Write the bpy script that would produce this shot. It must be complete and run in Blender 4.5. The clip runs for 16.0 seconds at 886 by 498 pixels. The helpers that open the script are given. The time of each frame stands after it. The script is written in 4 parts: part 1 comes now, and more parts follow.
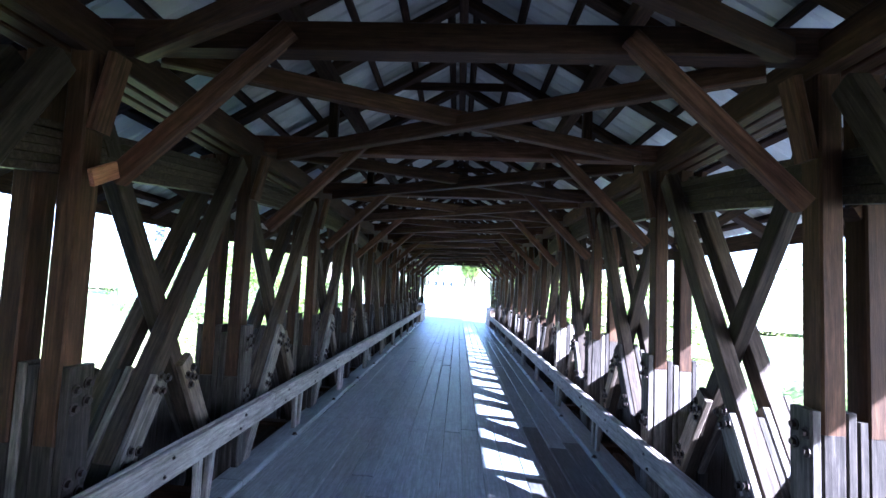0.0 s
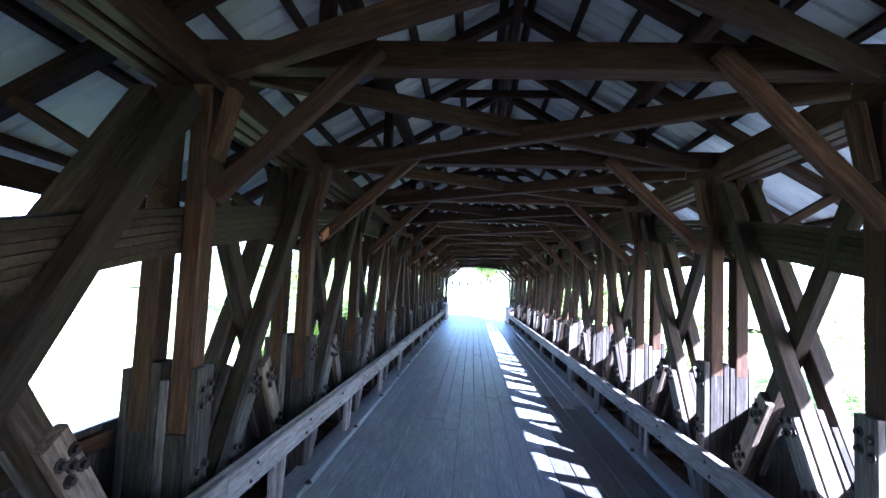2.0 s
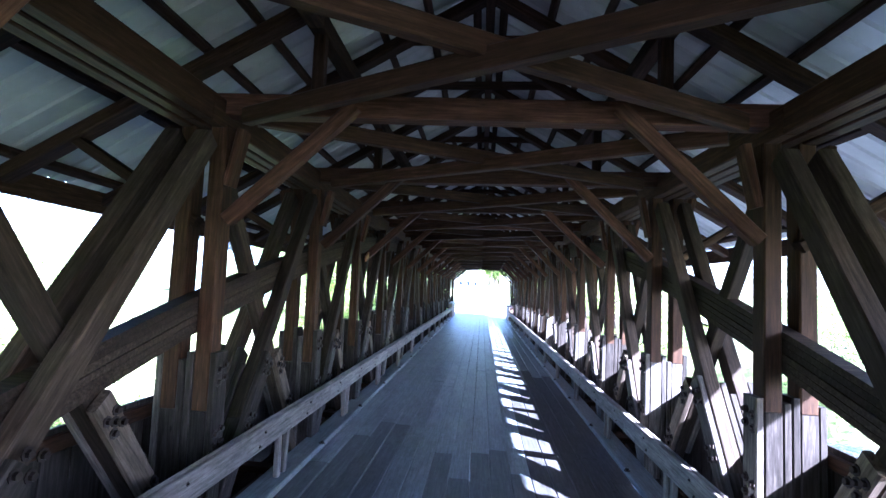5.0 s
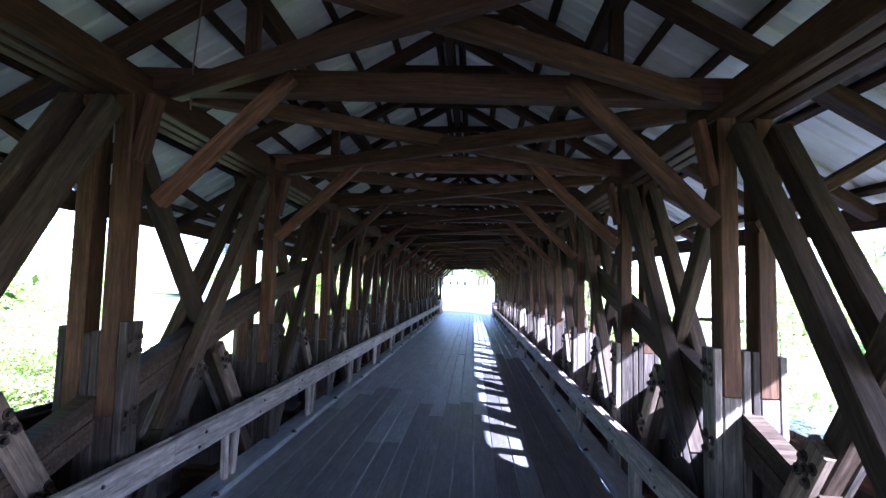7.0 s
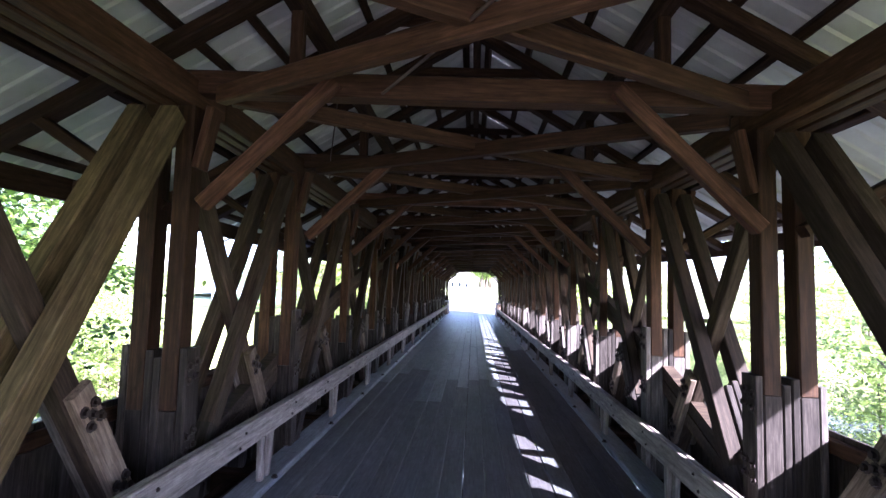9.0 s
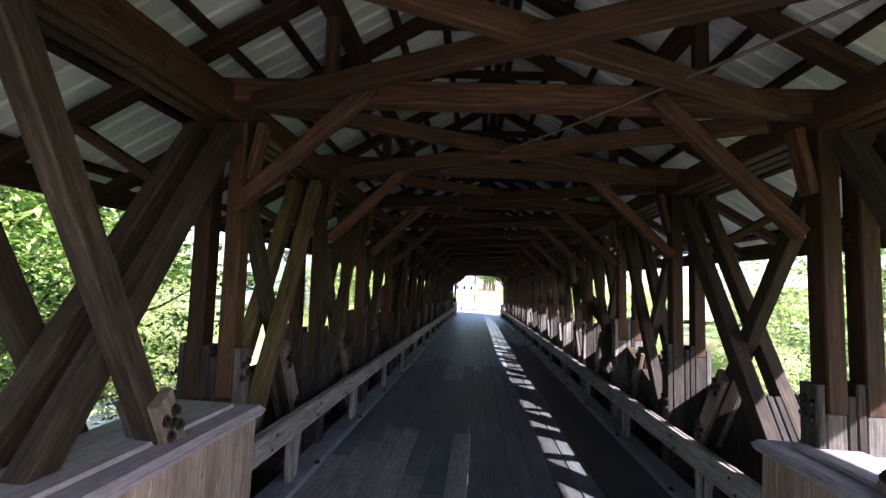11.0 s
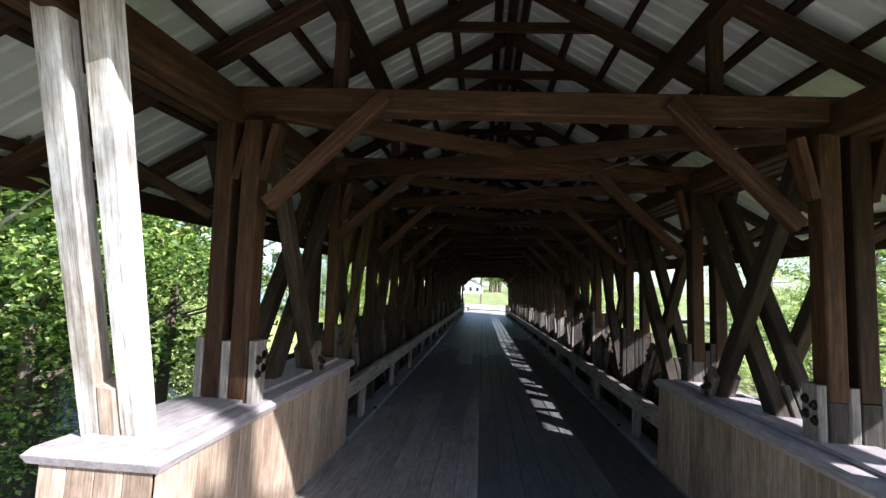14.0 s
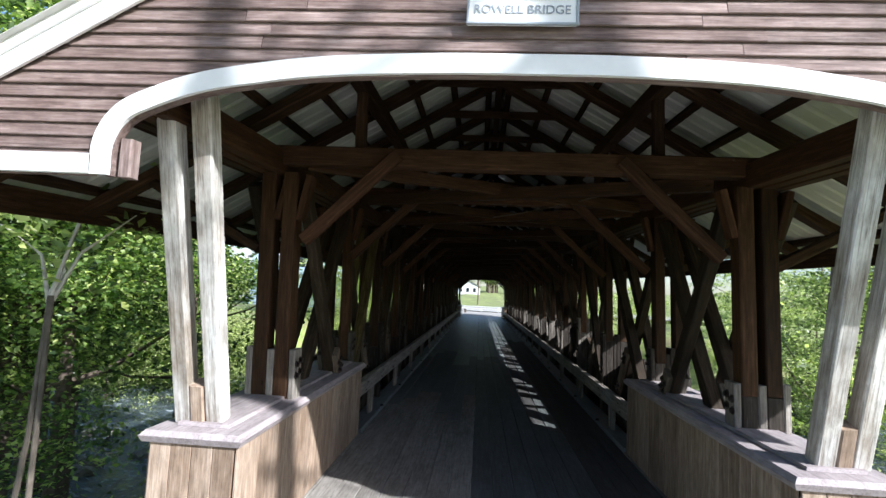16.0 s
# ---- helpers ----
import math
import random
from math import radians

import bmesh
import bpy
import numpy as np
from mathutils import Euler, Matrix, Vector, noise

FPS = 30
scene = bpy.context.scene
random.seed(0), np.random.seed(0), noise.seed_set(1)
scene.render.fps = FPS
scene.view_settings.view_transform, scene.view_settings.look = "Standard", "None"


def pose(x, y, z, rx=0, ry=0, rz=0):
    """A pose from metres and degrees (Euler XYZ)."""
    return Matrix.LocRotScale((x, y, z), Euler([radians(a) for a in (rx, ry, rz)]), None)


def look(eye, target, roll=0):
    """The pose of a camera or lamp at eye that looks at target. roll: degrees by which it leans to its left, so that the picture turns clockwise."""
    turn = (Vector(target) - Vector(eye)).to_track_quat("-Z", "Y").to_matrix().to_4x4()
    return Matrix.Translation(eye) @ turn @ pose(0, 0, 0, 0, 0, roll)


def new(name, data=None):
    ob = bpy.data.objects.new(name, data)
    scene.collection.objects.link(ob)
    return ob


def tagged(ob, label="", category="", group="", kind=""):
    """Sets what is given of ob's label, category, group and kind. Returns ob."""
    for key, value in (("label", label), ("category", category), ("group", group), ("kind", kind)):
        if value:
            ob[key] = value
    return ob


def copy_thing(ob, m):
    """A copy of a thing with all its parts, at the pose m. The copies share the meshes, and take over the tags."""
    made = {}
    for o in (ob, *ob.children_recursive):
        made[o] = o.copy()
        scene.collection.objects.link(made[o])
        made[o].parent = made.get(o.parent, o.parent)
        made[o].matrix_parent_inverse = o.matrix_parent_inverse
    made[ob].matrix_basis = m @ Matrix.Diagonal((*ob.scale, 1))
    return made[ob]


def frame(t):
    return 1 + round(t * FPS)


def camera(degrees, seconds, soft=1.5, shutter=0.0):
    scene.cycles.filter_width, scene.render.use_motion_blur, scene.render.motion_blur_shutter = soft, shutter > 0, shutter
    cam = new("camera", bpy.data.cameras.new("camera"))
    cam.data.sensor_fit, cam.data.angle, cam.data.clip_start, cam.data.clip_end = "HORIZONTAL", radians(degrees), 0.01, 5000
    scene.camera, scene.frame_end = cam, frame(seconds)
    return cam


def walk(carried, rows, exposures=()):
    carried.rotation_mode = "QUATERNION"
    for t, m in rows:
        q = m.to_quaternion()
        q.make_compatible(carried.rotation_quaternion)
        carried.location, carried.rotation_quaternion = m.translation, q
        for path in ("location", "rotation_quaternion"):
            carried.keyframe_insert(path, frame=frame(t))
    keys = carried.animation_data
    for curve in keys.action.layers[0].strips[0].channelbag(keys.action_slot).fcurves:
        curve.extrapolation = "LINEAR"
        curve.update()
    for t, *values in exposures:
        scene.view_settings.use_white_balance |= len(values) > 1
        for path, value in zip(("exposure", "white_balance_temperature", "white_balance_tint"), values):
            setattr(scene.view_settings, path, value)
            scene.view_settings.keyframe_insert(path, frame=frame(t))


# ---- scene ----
cam = camera(81.0, 16.0)
PATH = [
    (0, (0.069, 14.574, 2.154), (0.001, 16.567, 2.304), 3.8),
    (0.5, (-0.054, 13.771, 2.191), (-0.133, 15.764, 2.336), 3.6),
    (1, (-0.194, 13.051, 2.216), (-0.285, 15.044, 2.359), 3.6),
    (1.5, (-0.312, 12.346, 2.218), (-0.419, 14.338, 2.362), 3.7),
    (2, (-0.417, 11.706, 2.213), (-0.54, 13.697, 2.356), 3.9),
    (2.5, (-0.441, 11.117, 2.223), (-0.581, 13.107, 2.366), 4.0),
    (3, (-0.394, 10.532, 2.271), (-0.55, 12.521, 2.413), 3.9),
    (3.5, (-0.313, 9.943, 2.3), (-0.473, 11.932, 2.438), 4.0),
    (6, (0.309, 6.741, 2.197), (0.17, 8.731, 2.342), 3.0),
    (6.5, (0.419, 6.16, 2.156), (0.309, 8.152, 2.302), 2.6),
    (7, (0.396, 5.535, 2.165), (0.276, 7.527, 2.31), 2.6),
    (7.5, (0.373, 4.897, 2.174), (0.242, 6.888, 2.319), 2.7),
    (8, (0.328, 4.226, 2.185), (0.2, 6.217, 2.331), 2.7),
    (8.5, (0.161, 3.502, 2.172), (0.036, 5.492, 2.319), 2.8),
    (9, (0.02, 2.768, 2.157), (-0.103, 4.759, 2.307), 2.8),
    (11.5, (-0.275, -0.529, 2.111), (-0.419, 1.459, 2.271), 3.1),
    (12, (-0.306, -1.013, 2.076), (-0.456, 0.975, 2.235), 3.2),
    (12.5, (-0.356, -1.511, 2.028), (-0.511, 0.476, 2.188), 3.2),
    (13, (-0.386, -1.952, 2.016), (-0.545, 0.035, 2.178), 3.1),
    (13.5, (-0.363, -2.358, 2.028), (-0.521, -0.371, 2.192), 2.9),
    (14, (-0.292, -2.699, 2.074), (-0.452, -0.712, 2.238), 3.0),
    (14.5, (-0.26, -3.023, 2.134), (-0.421, -1.037, 2.298), 3.0),
    (15, (-0.228, -3.318, 2.175), (-0.388, -1.331, 2.339), 3.0),
    (15.5, (-0.24, -3.565, 2.208), (-0.39, -1.578, 2.374), 2.9),
    (16, (-0.25, -3.817, 2.254), (-0.399, -1.829, 2.42), 2.9),
]
EXPO = [(0.0, 4.3, 4700, 27), (1.0, 4.45, 4700, 27), (3.5, 4.5, 4650, 27), (6.0, 4.15, 4750, 31), (7.5, 3.95, 5000, 34), (9.0, 3.7, 5350, 38), (11.5, 2.3, 5750, 23), (12.5, 1.95, 5850, 16), (14.0, 1.8, 5750, 15), (16.0, 1.25, 5750, 12)]
walk(cam, [(t, look(eye, target, roll)) for t, eye, target, roll in PATH], EXPO)

# ---- light ----
SUN = Vector((1.30, -0.96, 1.0)).normalized()      # towards the sun
world = bpy.data.worlds.new("sky")
scene.world = world
world.use_nodes = True
wn = world.node_tree.nodes
sky = wn.new("ShaderNodeTexSky")
sky.sky_type, sky.sun_disc = "NISHITA", False
sky.sun_elevation = math.asin(SUN.z)
sky.sun_rotation = math.atan2(SUN.x, SUN.y)
wn["Background"].inputs[1].default_value = 0.085
world.node_tree.links.new(sky.outputs[0], wn["Background"].inputs[0])
sun = new("sun", bpy.data.lights.new("sun", "SUN"))
sun.data.energy, sun.data.angle, sun.data.color = 5.0, radians(0.6), (1.0, 0.95, 0.86)
sun.matrix_world = look(SUN * 60, (0, 0, 0))


# ---- materials ----
def material(name, rough=0.8, metal=0.0):
    mat = bpy.data.materials.new(name)
    mat.use_nodes = True
    nt = mat.node_tree
    bsdf = nt.nodes["Principled BSDF"]
    bsdf.inputs["Roughness"].default_value = rough
    bsdf.inputs["Metallic"].default_value = metal
    return mat, nt, bsdf


def ramp(nt, stops):
    node = nt.nodes.new("ShaderNodeValToRGB")
    els = node.color_ramp.elements
    while len(els) < len(stops):
        els.new(0.5)
    for el, (pos, col) in zip(els, stops):
        el.position, el.color = pos, (*col, 1)
    return node


def coords(nt, scale, spread=40.0):
    """Object coordinates, scaled, shifted by a random step for each object."""
    tc = nt.nodes.new("ShaderNodeTexCoord")
    info = nt.nodes.new("ShaderNodeObjectInfo")
    mul = nt.nodes.new("ShaderNodeMath")
    mul.operation, mul.inputs[1].default_value = "MULTIPLY", spread
    nt.links.new(info.outputs["Random"], mul.inputs[0])
    add = nt.nodes.new("ShaderNodeVectorMath")
    add.operation = "ADD"
    nt.links.new(tc.outputs["Object"], add.inputs[0])
    nt.links.new(mul.outputs[0], add.inputs[1])
    mp = nt.nodes.new("ShaderNodeMapping")
    mp.inputs["Scale"].default_value = scale
    nt.links.new(add.outputs[0], mp.inputs["Vector"])
    return mp, info


def noise_at(nt, vec, scale, detail=6.0, rough=0.6):
    n = nt.nodes.new("ShaderNodeTexNoise")
    n.inputs["Scale"].default_value, n.inputs["Detail"].default_value = scale, detail
    n.inputs["Roughness"].default_value = rough
    nt.links.new(vec.outputs[0], n.inputs["Vector"])
    return n


def mix(nt, kind, fac, a, b):
    n = nt.nodes.new("ShaderNodeMix")
    n.data_type, n.blend_type = "RGBA", kind
    for key, v in ((0, fac), (6, a), (7, b)):
        if isinstance(v, (int, float)):
            n.inputs[key].default_value = v
        elif isinstance(v, tuple):
            n.inputs[key].default_value = (*v, 1)
        else:
            nt.links.new(v, n.inputs[key])
    return n


def bump(nt, bsdf, height, strength, distance=0.01):
    b = nt.nodes.new("ShaderNodeBump")
    b.inputs["Strength"].default_value, b.inputs["Distance"].default_value = strength, distance
    nt.links.new(height, b.inputs["Height"])
    nt.links.new(b.outputs[0], bsdf.inputs["Normal"])


def wood(name, dark, mid, light, rough=0.75, vary=0.35, stain=(0.5, 0.5, 0.5), stain_amount=0.5, knots=True, gloss=0.15, checks=0.6):
    """Sawn timber, the grain along the object's own x."""
    mat, nt, bsdf = material(name, rough)
    bsdf.inputs["Specular IOR Level"].default_value = gloss
    mp, info = coords(nt, (0.7, 9.0, 9.0))
    grain = noise_at(nt, mp, 4.0, 8.0, 0.65)
    col = ramp(nt, [(0.3, dark), (0.52, mid), (0.72, light)])
    nt.links.new(grain.outputs[0], col.inputs[0])
    mp2, _ = coords(nt, (0.5, 1.6, 1.6), 17.0)
    blot = noise_at(nt, mp2, 1.6, 5.0, 0.7)
    br = ramp(nt, [(0.35, stain), (0.65, (1.15, 1.15, 1.15))])
    nt.links.new(blot.outputs[0], br.inputs[0])
    m1 = mix(nt, "MULTIPLY", stain_amount, col.outputs[0], br.outputs[0])
    vr = ramp(nt, [(0.0, (1 - vary,) * 3), (1.0, (1 + vary,) * 3)])
    nt.links.new(info.outputs["Random"], vr.inputs[0])
    m2 = mix(nt, "MULTIPLY", 1.0, m1.outputs[2], vr.outputs[0])
    last = m2.outputs[2]
    if knots:
        vor = nt.nodes.new("ShaderNodeTexVoronoi")
        vor.inputs["Scale"].default_value = 2.3
        mp3, _ = coords(nt, (0.9, 2.2, 2.2), 23.0)
        nt.links.new(mp3.outputs[0], vor.inputs["Vector"])
        kr = ramp(nt, [(0.03, (0.35, 0.3, 0.25)), (0.075, (1, 1, 1))])
        nt.links.new(vor.outputs["Distance"], kr.inputs[0])
        m3 = mix(nt, "MULTIPLY", 0.8, last, kr.outputs[0])
        last = m3.outputs[2]
    mp4, _ = coords(nt, (0.22, 14.0, 14.0), 31.0)
    crack = noise_at(nt, mp4, 3.0, 3.0, 0.5)
    cr = ramp(nt, [(0.47, (1, 1, 1)), (0.495, (0.42, 0.40, 0.38)), (0.52, (1, 1, 1))])
    nt.links.new(crack.outputs[0], cr.inputs[0])
    mp5, _ = coords(nt, (3.0, 5.0, 5.0), 37.0)
    worn = noise_at(nt, mp5, 3.0, 4.0, 0.7)
    wr = ramp(nt, [(0.3, (0.62, 0.62, 0.62)), (0.6, (1.12, 1.12, 1.12))])
    nt.links.new(worn.outputs[0], wr.inputs[0])
    m4 = mix(nt, "MULTIPLY", checks, last, cr.outputs[0])
    m5 = mix(nt, "MULTIPLY", 0.55, m4.outputs[2], wr.outputs[0])
    nt.links.new(m5.outputs[2], bsdf.inputs["Base Color"])
    bump(nt, bsdf, grain.outputs[0], 0.5, 0.006)
    return mat


def plain(name, col, rough=0.6, metal=0.0, vary=0.2, scale=3.0, bumps=0.15):
    mat, nt, bsdf = material(name, rough, metal)
    mp, info = coords(nt, (1, 1, 1))
    a = noise_at(nt, mp, scale, 8.0, 0.65)
    r = ramp(nt, [(0.3, tuple(c * (1 - vary) for c in col)), (0.7, tuple(min(1.0, c * (1 + vary)) for c in col))])
    nt.links.new(a.outputs[0], r.inputs[0])
    nt.links.new(r.outputs[0], bsdf.inputs["Base Color"])
    bump(nt, bsdf, a.outputs[0], bumps, 0.01)
    return mat


OLD = wood("old_dark_timber", (0.022, 0.0108, 0.0052), (0.050, 0.0250, 0.0122), (0.092, 0.0470, 0.0235), 0.65, 0.35)
BRACE = wood("grey_brown_brace", (0.018, 0.0125, 0.0085), (0.045, 0.0325, 0.022), (0.085, 0.064, 0.045), 0.7, 0.35)
TANWOOD = wood("yellow_tan_timber", (0.034, 0.025, 0.011), (0.088, 0.066, 0.030), (0.155, 0.121, 0.060), 0.75, 0.2)
ROOFWOOD = wood("dark_roof_timber", (0.015, 0.0078, 0.0042), (0.041, 0.0215, 0.0112), (0.080, 0.044, 0.024), 0.75, 0.3)
KNEE = wood("reddish_old_timber", (0.028, 0.0125, 0.0062), (0.078, 0.037, 0.019), (0.145, 0.073, 0.040), 0.65, 0.35)
NEWW = wood("weathered_repair_timber", (0.046, 0.040, 0.034), (0.120, 0.107, 0.092), (0.235, 0.215, 0.188), 0.75, 0.5)
PALEW = wood("pale_weathered_splice", (0.075, 0.058, 0.042), (0.165, 0.130, 0.095), (0.26, 0.212, 0.162), 0.75, 0.25)
FOOT = wood("grey_brown_timber", (0.013, 0.0105, 0.0085), (0.034, 0.0285, 0.0235), (0.072, 0.062, 0.053), 0.75, 0.3)
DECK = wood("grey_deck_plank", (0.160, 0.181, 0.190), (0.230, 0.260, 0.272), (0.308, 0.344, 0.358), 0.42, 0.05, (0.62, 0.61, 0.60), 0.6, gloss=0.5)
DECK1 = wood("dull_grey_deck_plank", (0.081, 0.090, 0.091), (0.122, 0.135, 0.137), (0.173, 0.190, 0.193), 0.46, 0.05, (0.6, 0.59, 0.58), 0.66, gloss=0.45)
# DECK2 is paled beyond its dust for the sun at the mouth
DECK2 = wood("dusty_sunlit_deck_plank", (0.20, 0.190, 0.174), (0.275, 0.263, 0.243), (0.36, 0.345, 0.320), 0.7, 0.06, (0.62, 0.58, 0.54), 0.65, gloss=0.25)
DECK3 = wood("dark_deck_plank", (0.050, 0.049, 0.049), (0.080, 0.079, 0.080), (0.125, 0.124, 0.126), 0.5, 0.05, (0.6, 0.58, 0.55), 0.6, gloss=0.35)
RAIL = wood("weathered_rail_plank", (0.14, 0.125, 0.11), (0.27, 0.245, 0.215), (0.40, 0.37, 0.33), 0.7, 0.2)
PANEL = wood("brown_stained_board", (0.205, 0.152, 0.112), (0.330, 0.258, 0.198), (0.45, 0.365, 0.290), 0.65, 0.16, (0.55, 0.48, 0.42), 0.7)
CAPW = wood("grey_mauve_cap_board", (0.28, 0.248, 0.252), (0.36, 0.322, 0.327), (0.43, 0.393, 0.398), 0.6, 0.08, (0.75, 0.72, 0.72), 0.5, knots=False)
POSTW = wood("pale_weathered_post", (0.34, 0.30, 0.255), (0.60, 0.595, 0.57), (0.76, 0.765, 0.75), 0.7, 0.1, (0.42, 0.35, 0.28), 0.9, checks=0.9)
CLAP = wood("brown_clapboard", (0.115, 0.080, 0.072), (0.225, 0.168, 0.152), (0.34, 0.275, 0.255), 0.65, 0.11, (0.55, 0.5, 0.48), 0.7)
WHITE = plain("white_paint", (0.80, 0.80, 0.79), 0.5, 0, 0.06, 5.0, 0.1)
IRON = plain("dark_iron", (0.035, 0.026, 0.022), 0.55, 0.7, 0.4, 30.0, 0.3)
CABLE = plain("dull_cable", (0.09, 0.062, 0.046), 0.6, 0.1)


# ---- building helpers ----
def mesh_from(name, verts, faces, mat, smooth=False):
    me = bpy.data.meshes.new(name)
    me.from_pydata([tuple(v) for v in verts], [], [tuple(q) for q in faces])
    me.materials.append(mat)
    if smooth:
        me.polygons.foreach_set("use_smooth", [True] * len(me.polygons))
    me.update()
    return me


WORLD_OF = {}


def attach(ob, m, parent=None, label=""):
    ob.matrix_basis = m
    WORLD_OF[ob.name] = m
    if parent is not None:
        ob.parent = parent
        ob.matrix_parent_inverse = WORLD_OF[parent.name].inverted()
    if label:
        ob["label"] = label
    return ob


def thing(name, label, category, kind="", group="", at=(0, 0, 0)):
    ob = new(name)
    ob.empty_display_size = 0.2
    attach(ob, Matrix.Translation(at))
    return tagged(ob, label, category, group, kind)


def part(name, bm, mat, parent, label="", m=None):
    me = bpy.data.meshes.new(name)
    bm.to_mesh(me)
    bm.free()
    me.materials.append(mat)
    return attach(new(name, me), m or Matrix.Identity(4), parent, label)


BARS = {}


def bar_mesh(length, w, h, mat, cut):
    """A timber along x from 0, with cut arrises."""
    key = (round(length, 2), round(w, 3), round(h, 3), mat.name, cut)
    if key not in BARS:
        length = key[0]
        a, b, c = w / 2, h / 2, min(cut, w / 5, h / 5)
        ring = [(-a + c, -b), (a - c, -b), (a, -b + c), (a, b - c), (a - c, b), (-a + c, b), (-a, b - c), (-a, -b + c)]
        vs = [(0.0, y, z) for y, z in ring] + [(length, y, z) for y, z in ring]
        fs = [tuple(reversed(range(8))), tuple(range(8, 16))]
        fs += [(i, (i + 1) % 8, 8 + (i + 1) % 8, 8 + i) for i in range(8)]
        BARS[key] = mesh_from("timber", vs, fs, mat)
    return BARS[key]


def between(p0, p1, up=None):
    """The pose whose x runs from p0 to p1."""
    p0, p1 = Vector(p0), Vector(p1)
    x = (p1 - p0).normalized()
    up = Vector(up) if up else (Vector((0, 1, 0)) if abs(x.z) > 0.97 else Vector((0, 0, 1)))
    y = up.cross(x).normalized()
    z = x.cross(y)
    m = Matrix((x, y, z)).transposed().to_4x4()
    m.translation = p0
    return m


def settled(p):
    """Where a point of the old frame stands today: racked to one side, sunk at the near end, twisted further in."""
    p = Vector(p)
    k = min(1.0, max(0.0, (p.z - 1.6) / 2.0))
    near = 0.2 * math.exp(-max(0.0, p.y - 1.5) / 2.75) + 0.035 * max(0.0, 1.5 - p.y)
    twist = 0.036 * min(1.0, max(0.0, (p.y - 10.0) / 6.0))
    return Vector((p.x + 0.03 - 0.022 * (p.z - 0.9), p.y, p.z + k * (twist * p.x - near)))


OLD_FRAME = False                            # True while the settled parts are built


def bar(name, p0, p1, w, h, mat, parent, label="", up=None, shake=0.0, cut=0.012):
    p0, p1 = Vector(p0), Vector(p1)
    if OLD_FRAME:
        p0, p1 = settled(p0), settled(p1)
    if shake:
        p0 = p0 + Vector([random.uniform(-shake, shake) for _ in range(3)])
        p1 = p1 + Vector([random.uniform(-shake, shake) for _ in range(3)])
    ob = new(name, bar_mesh((p1 - p0).length, w, h, mat, cut))
    return attach(ob, between(p0, p1, up), parent, label)


# ---- plan ----
P, T1, N = 2.75, 1.5, 18                     # panel length, first tie, number of ties
TIE = [T1 + P * k for k in range(N)]
L = TIE[-1] + T1                             # from portal to portal
MID = L / 2
TIE_Z = 3.725
IN, A0, A1, B0, B1 = 2.27, 2.34, 2.485, 2.625, 2.76   # plies of a truss, across
AX, BX, MX = (A0 + A1) / 2, (B0 + B1) / 2, (A1 + B0) / 2


# how far each post stands off its tie, side by side
OFF = {-1: (0.04, 0.28, -0.03, -0.22, 0.03, 0.08, -0.18, -0.32, -0.22, -0.12), 1: (0.0, -0.06, 0.20, 0.07, 0.08, 0.20, 0.0, 0.0)}
POSTS = {e: [y + (OFF[e][k] if k < len(OFF[e]) else 0.0) for k, y in enumerate(TIE)] for e in (-1, 1)}


def roof_z(x):
    """The underside of the roofing."""
    return 5.92 - 0.58 * abs(x)


EAVE = 4.55


def arch_z(y):
    return 3.63 - 0.01015 * (y - MID) ** 2


# bolt: a square washer with a nut
def bolt_mesh():
    vs, fs = [], []
    for r, z0, z1, n in ((0.040, 0.0, 0.007, 8), (0.024, 0.007, 0.030, 6)):
        base = len(vs)
        for z in (z0, z1):
            vs += [(r * math.cos(2 * math.pi * i / n), r * math.sin(2 * math.pi * i / n), z) for i in range(n)]
        fs += [tuple(base + n + i for i in range(n))]
        fs += [(base + i, base + (i + 1) % n, base + n + (i + 1) % n, base + n + i) for i in range(n)]
    return mesh_from("bolt", vs, fs, IRON)


BOLT = bolt_mesh()


def bolts(parent, p0, p1, side, x, along, rows):
    """Bolt heads on the road face of a splice plank that runs from p0 to p1; along: metres from p0."""
    p0, p1 = Vector(p0), Vector(p1)
    d = (p1 - p0).normalized()
    across = Vector((0, -d.z, d.y))
    for s in along:
        for off, step in rows:
            c = p0 + d * (s + step) + across * off
            m = Matrix.Translation(settled((side * x, c.y, c.z))) @ Matrix.Rotation(radians(-90 * side), 4, "Y")
            attach(new("bolt", BOLT), m, parent)


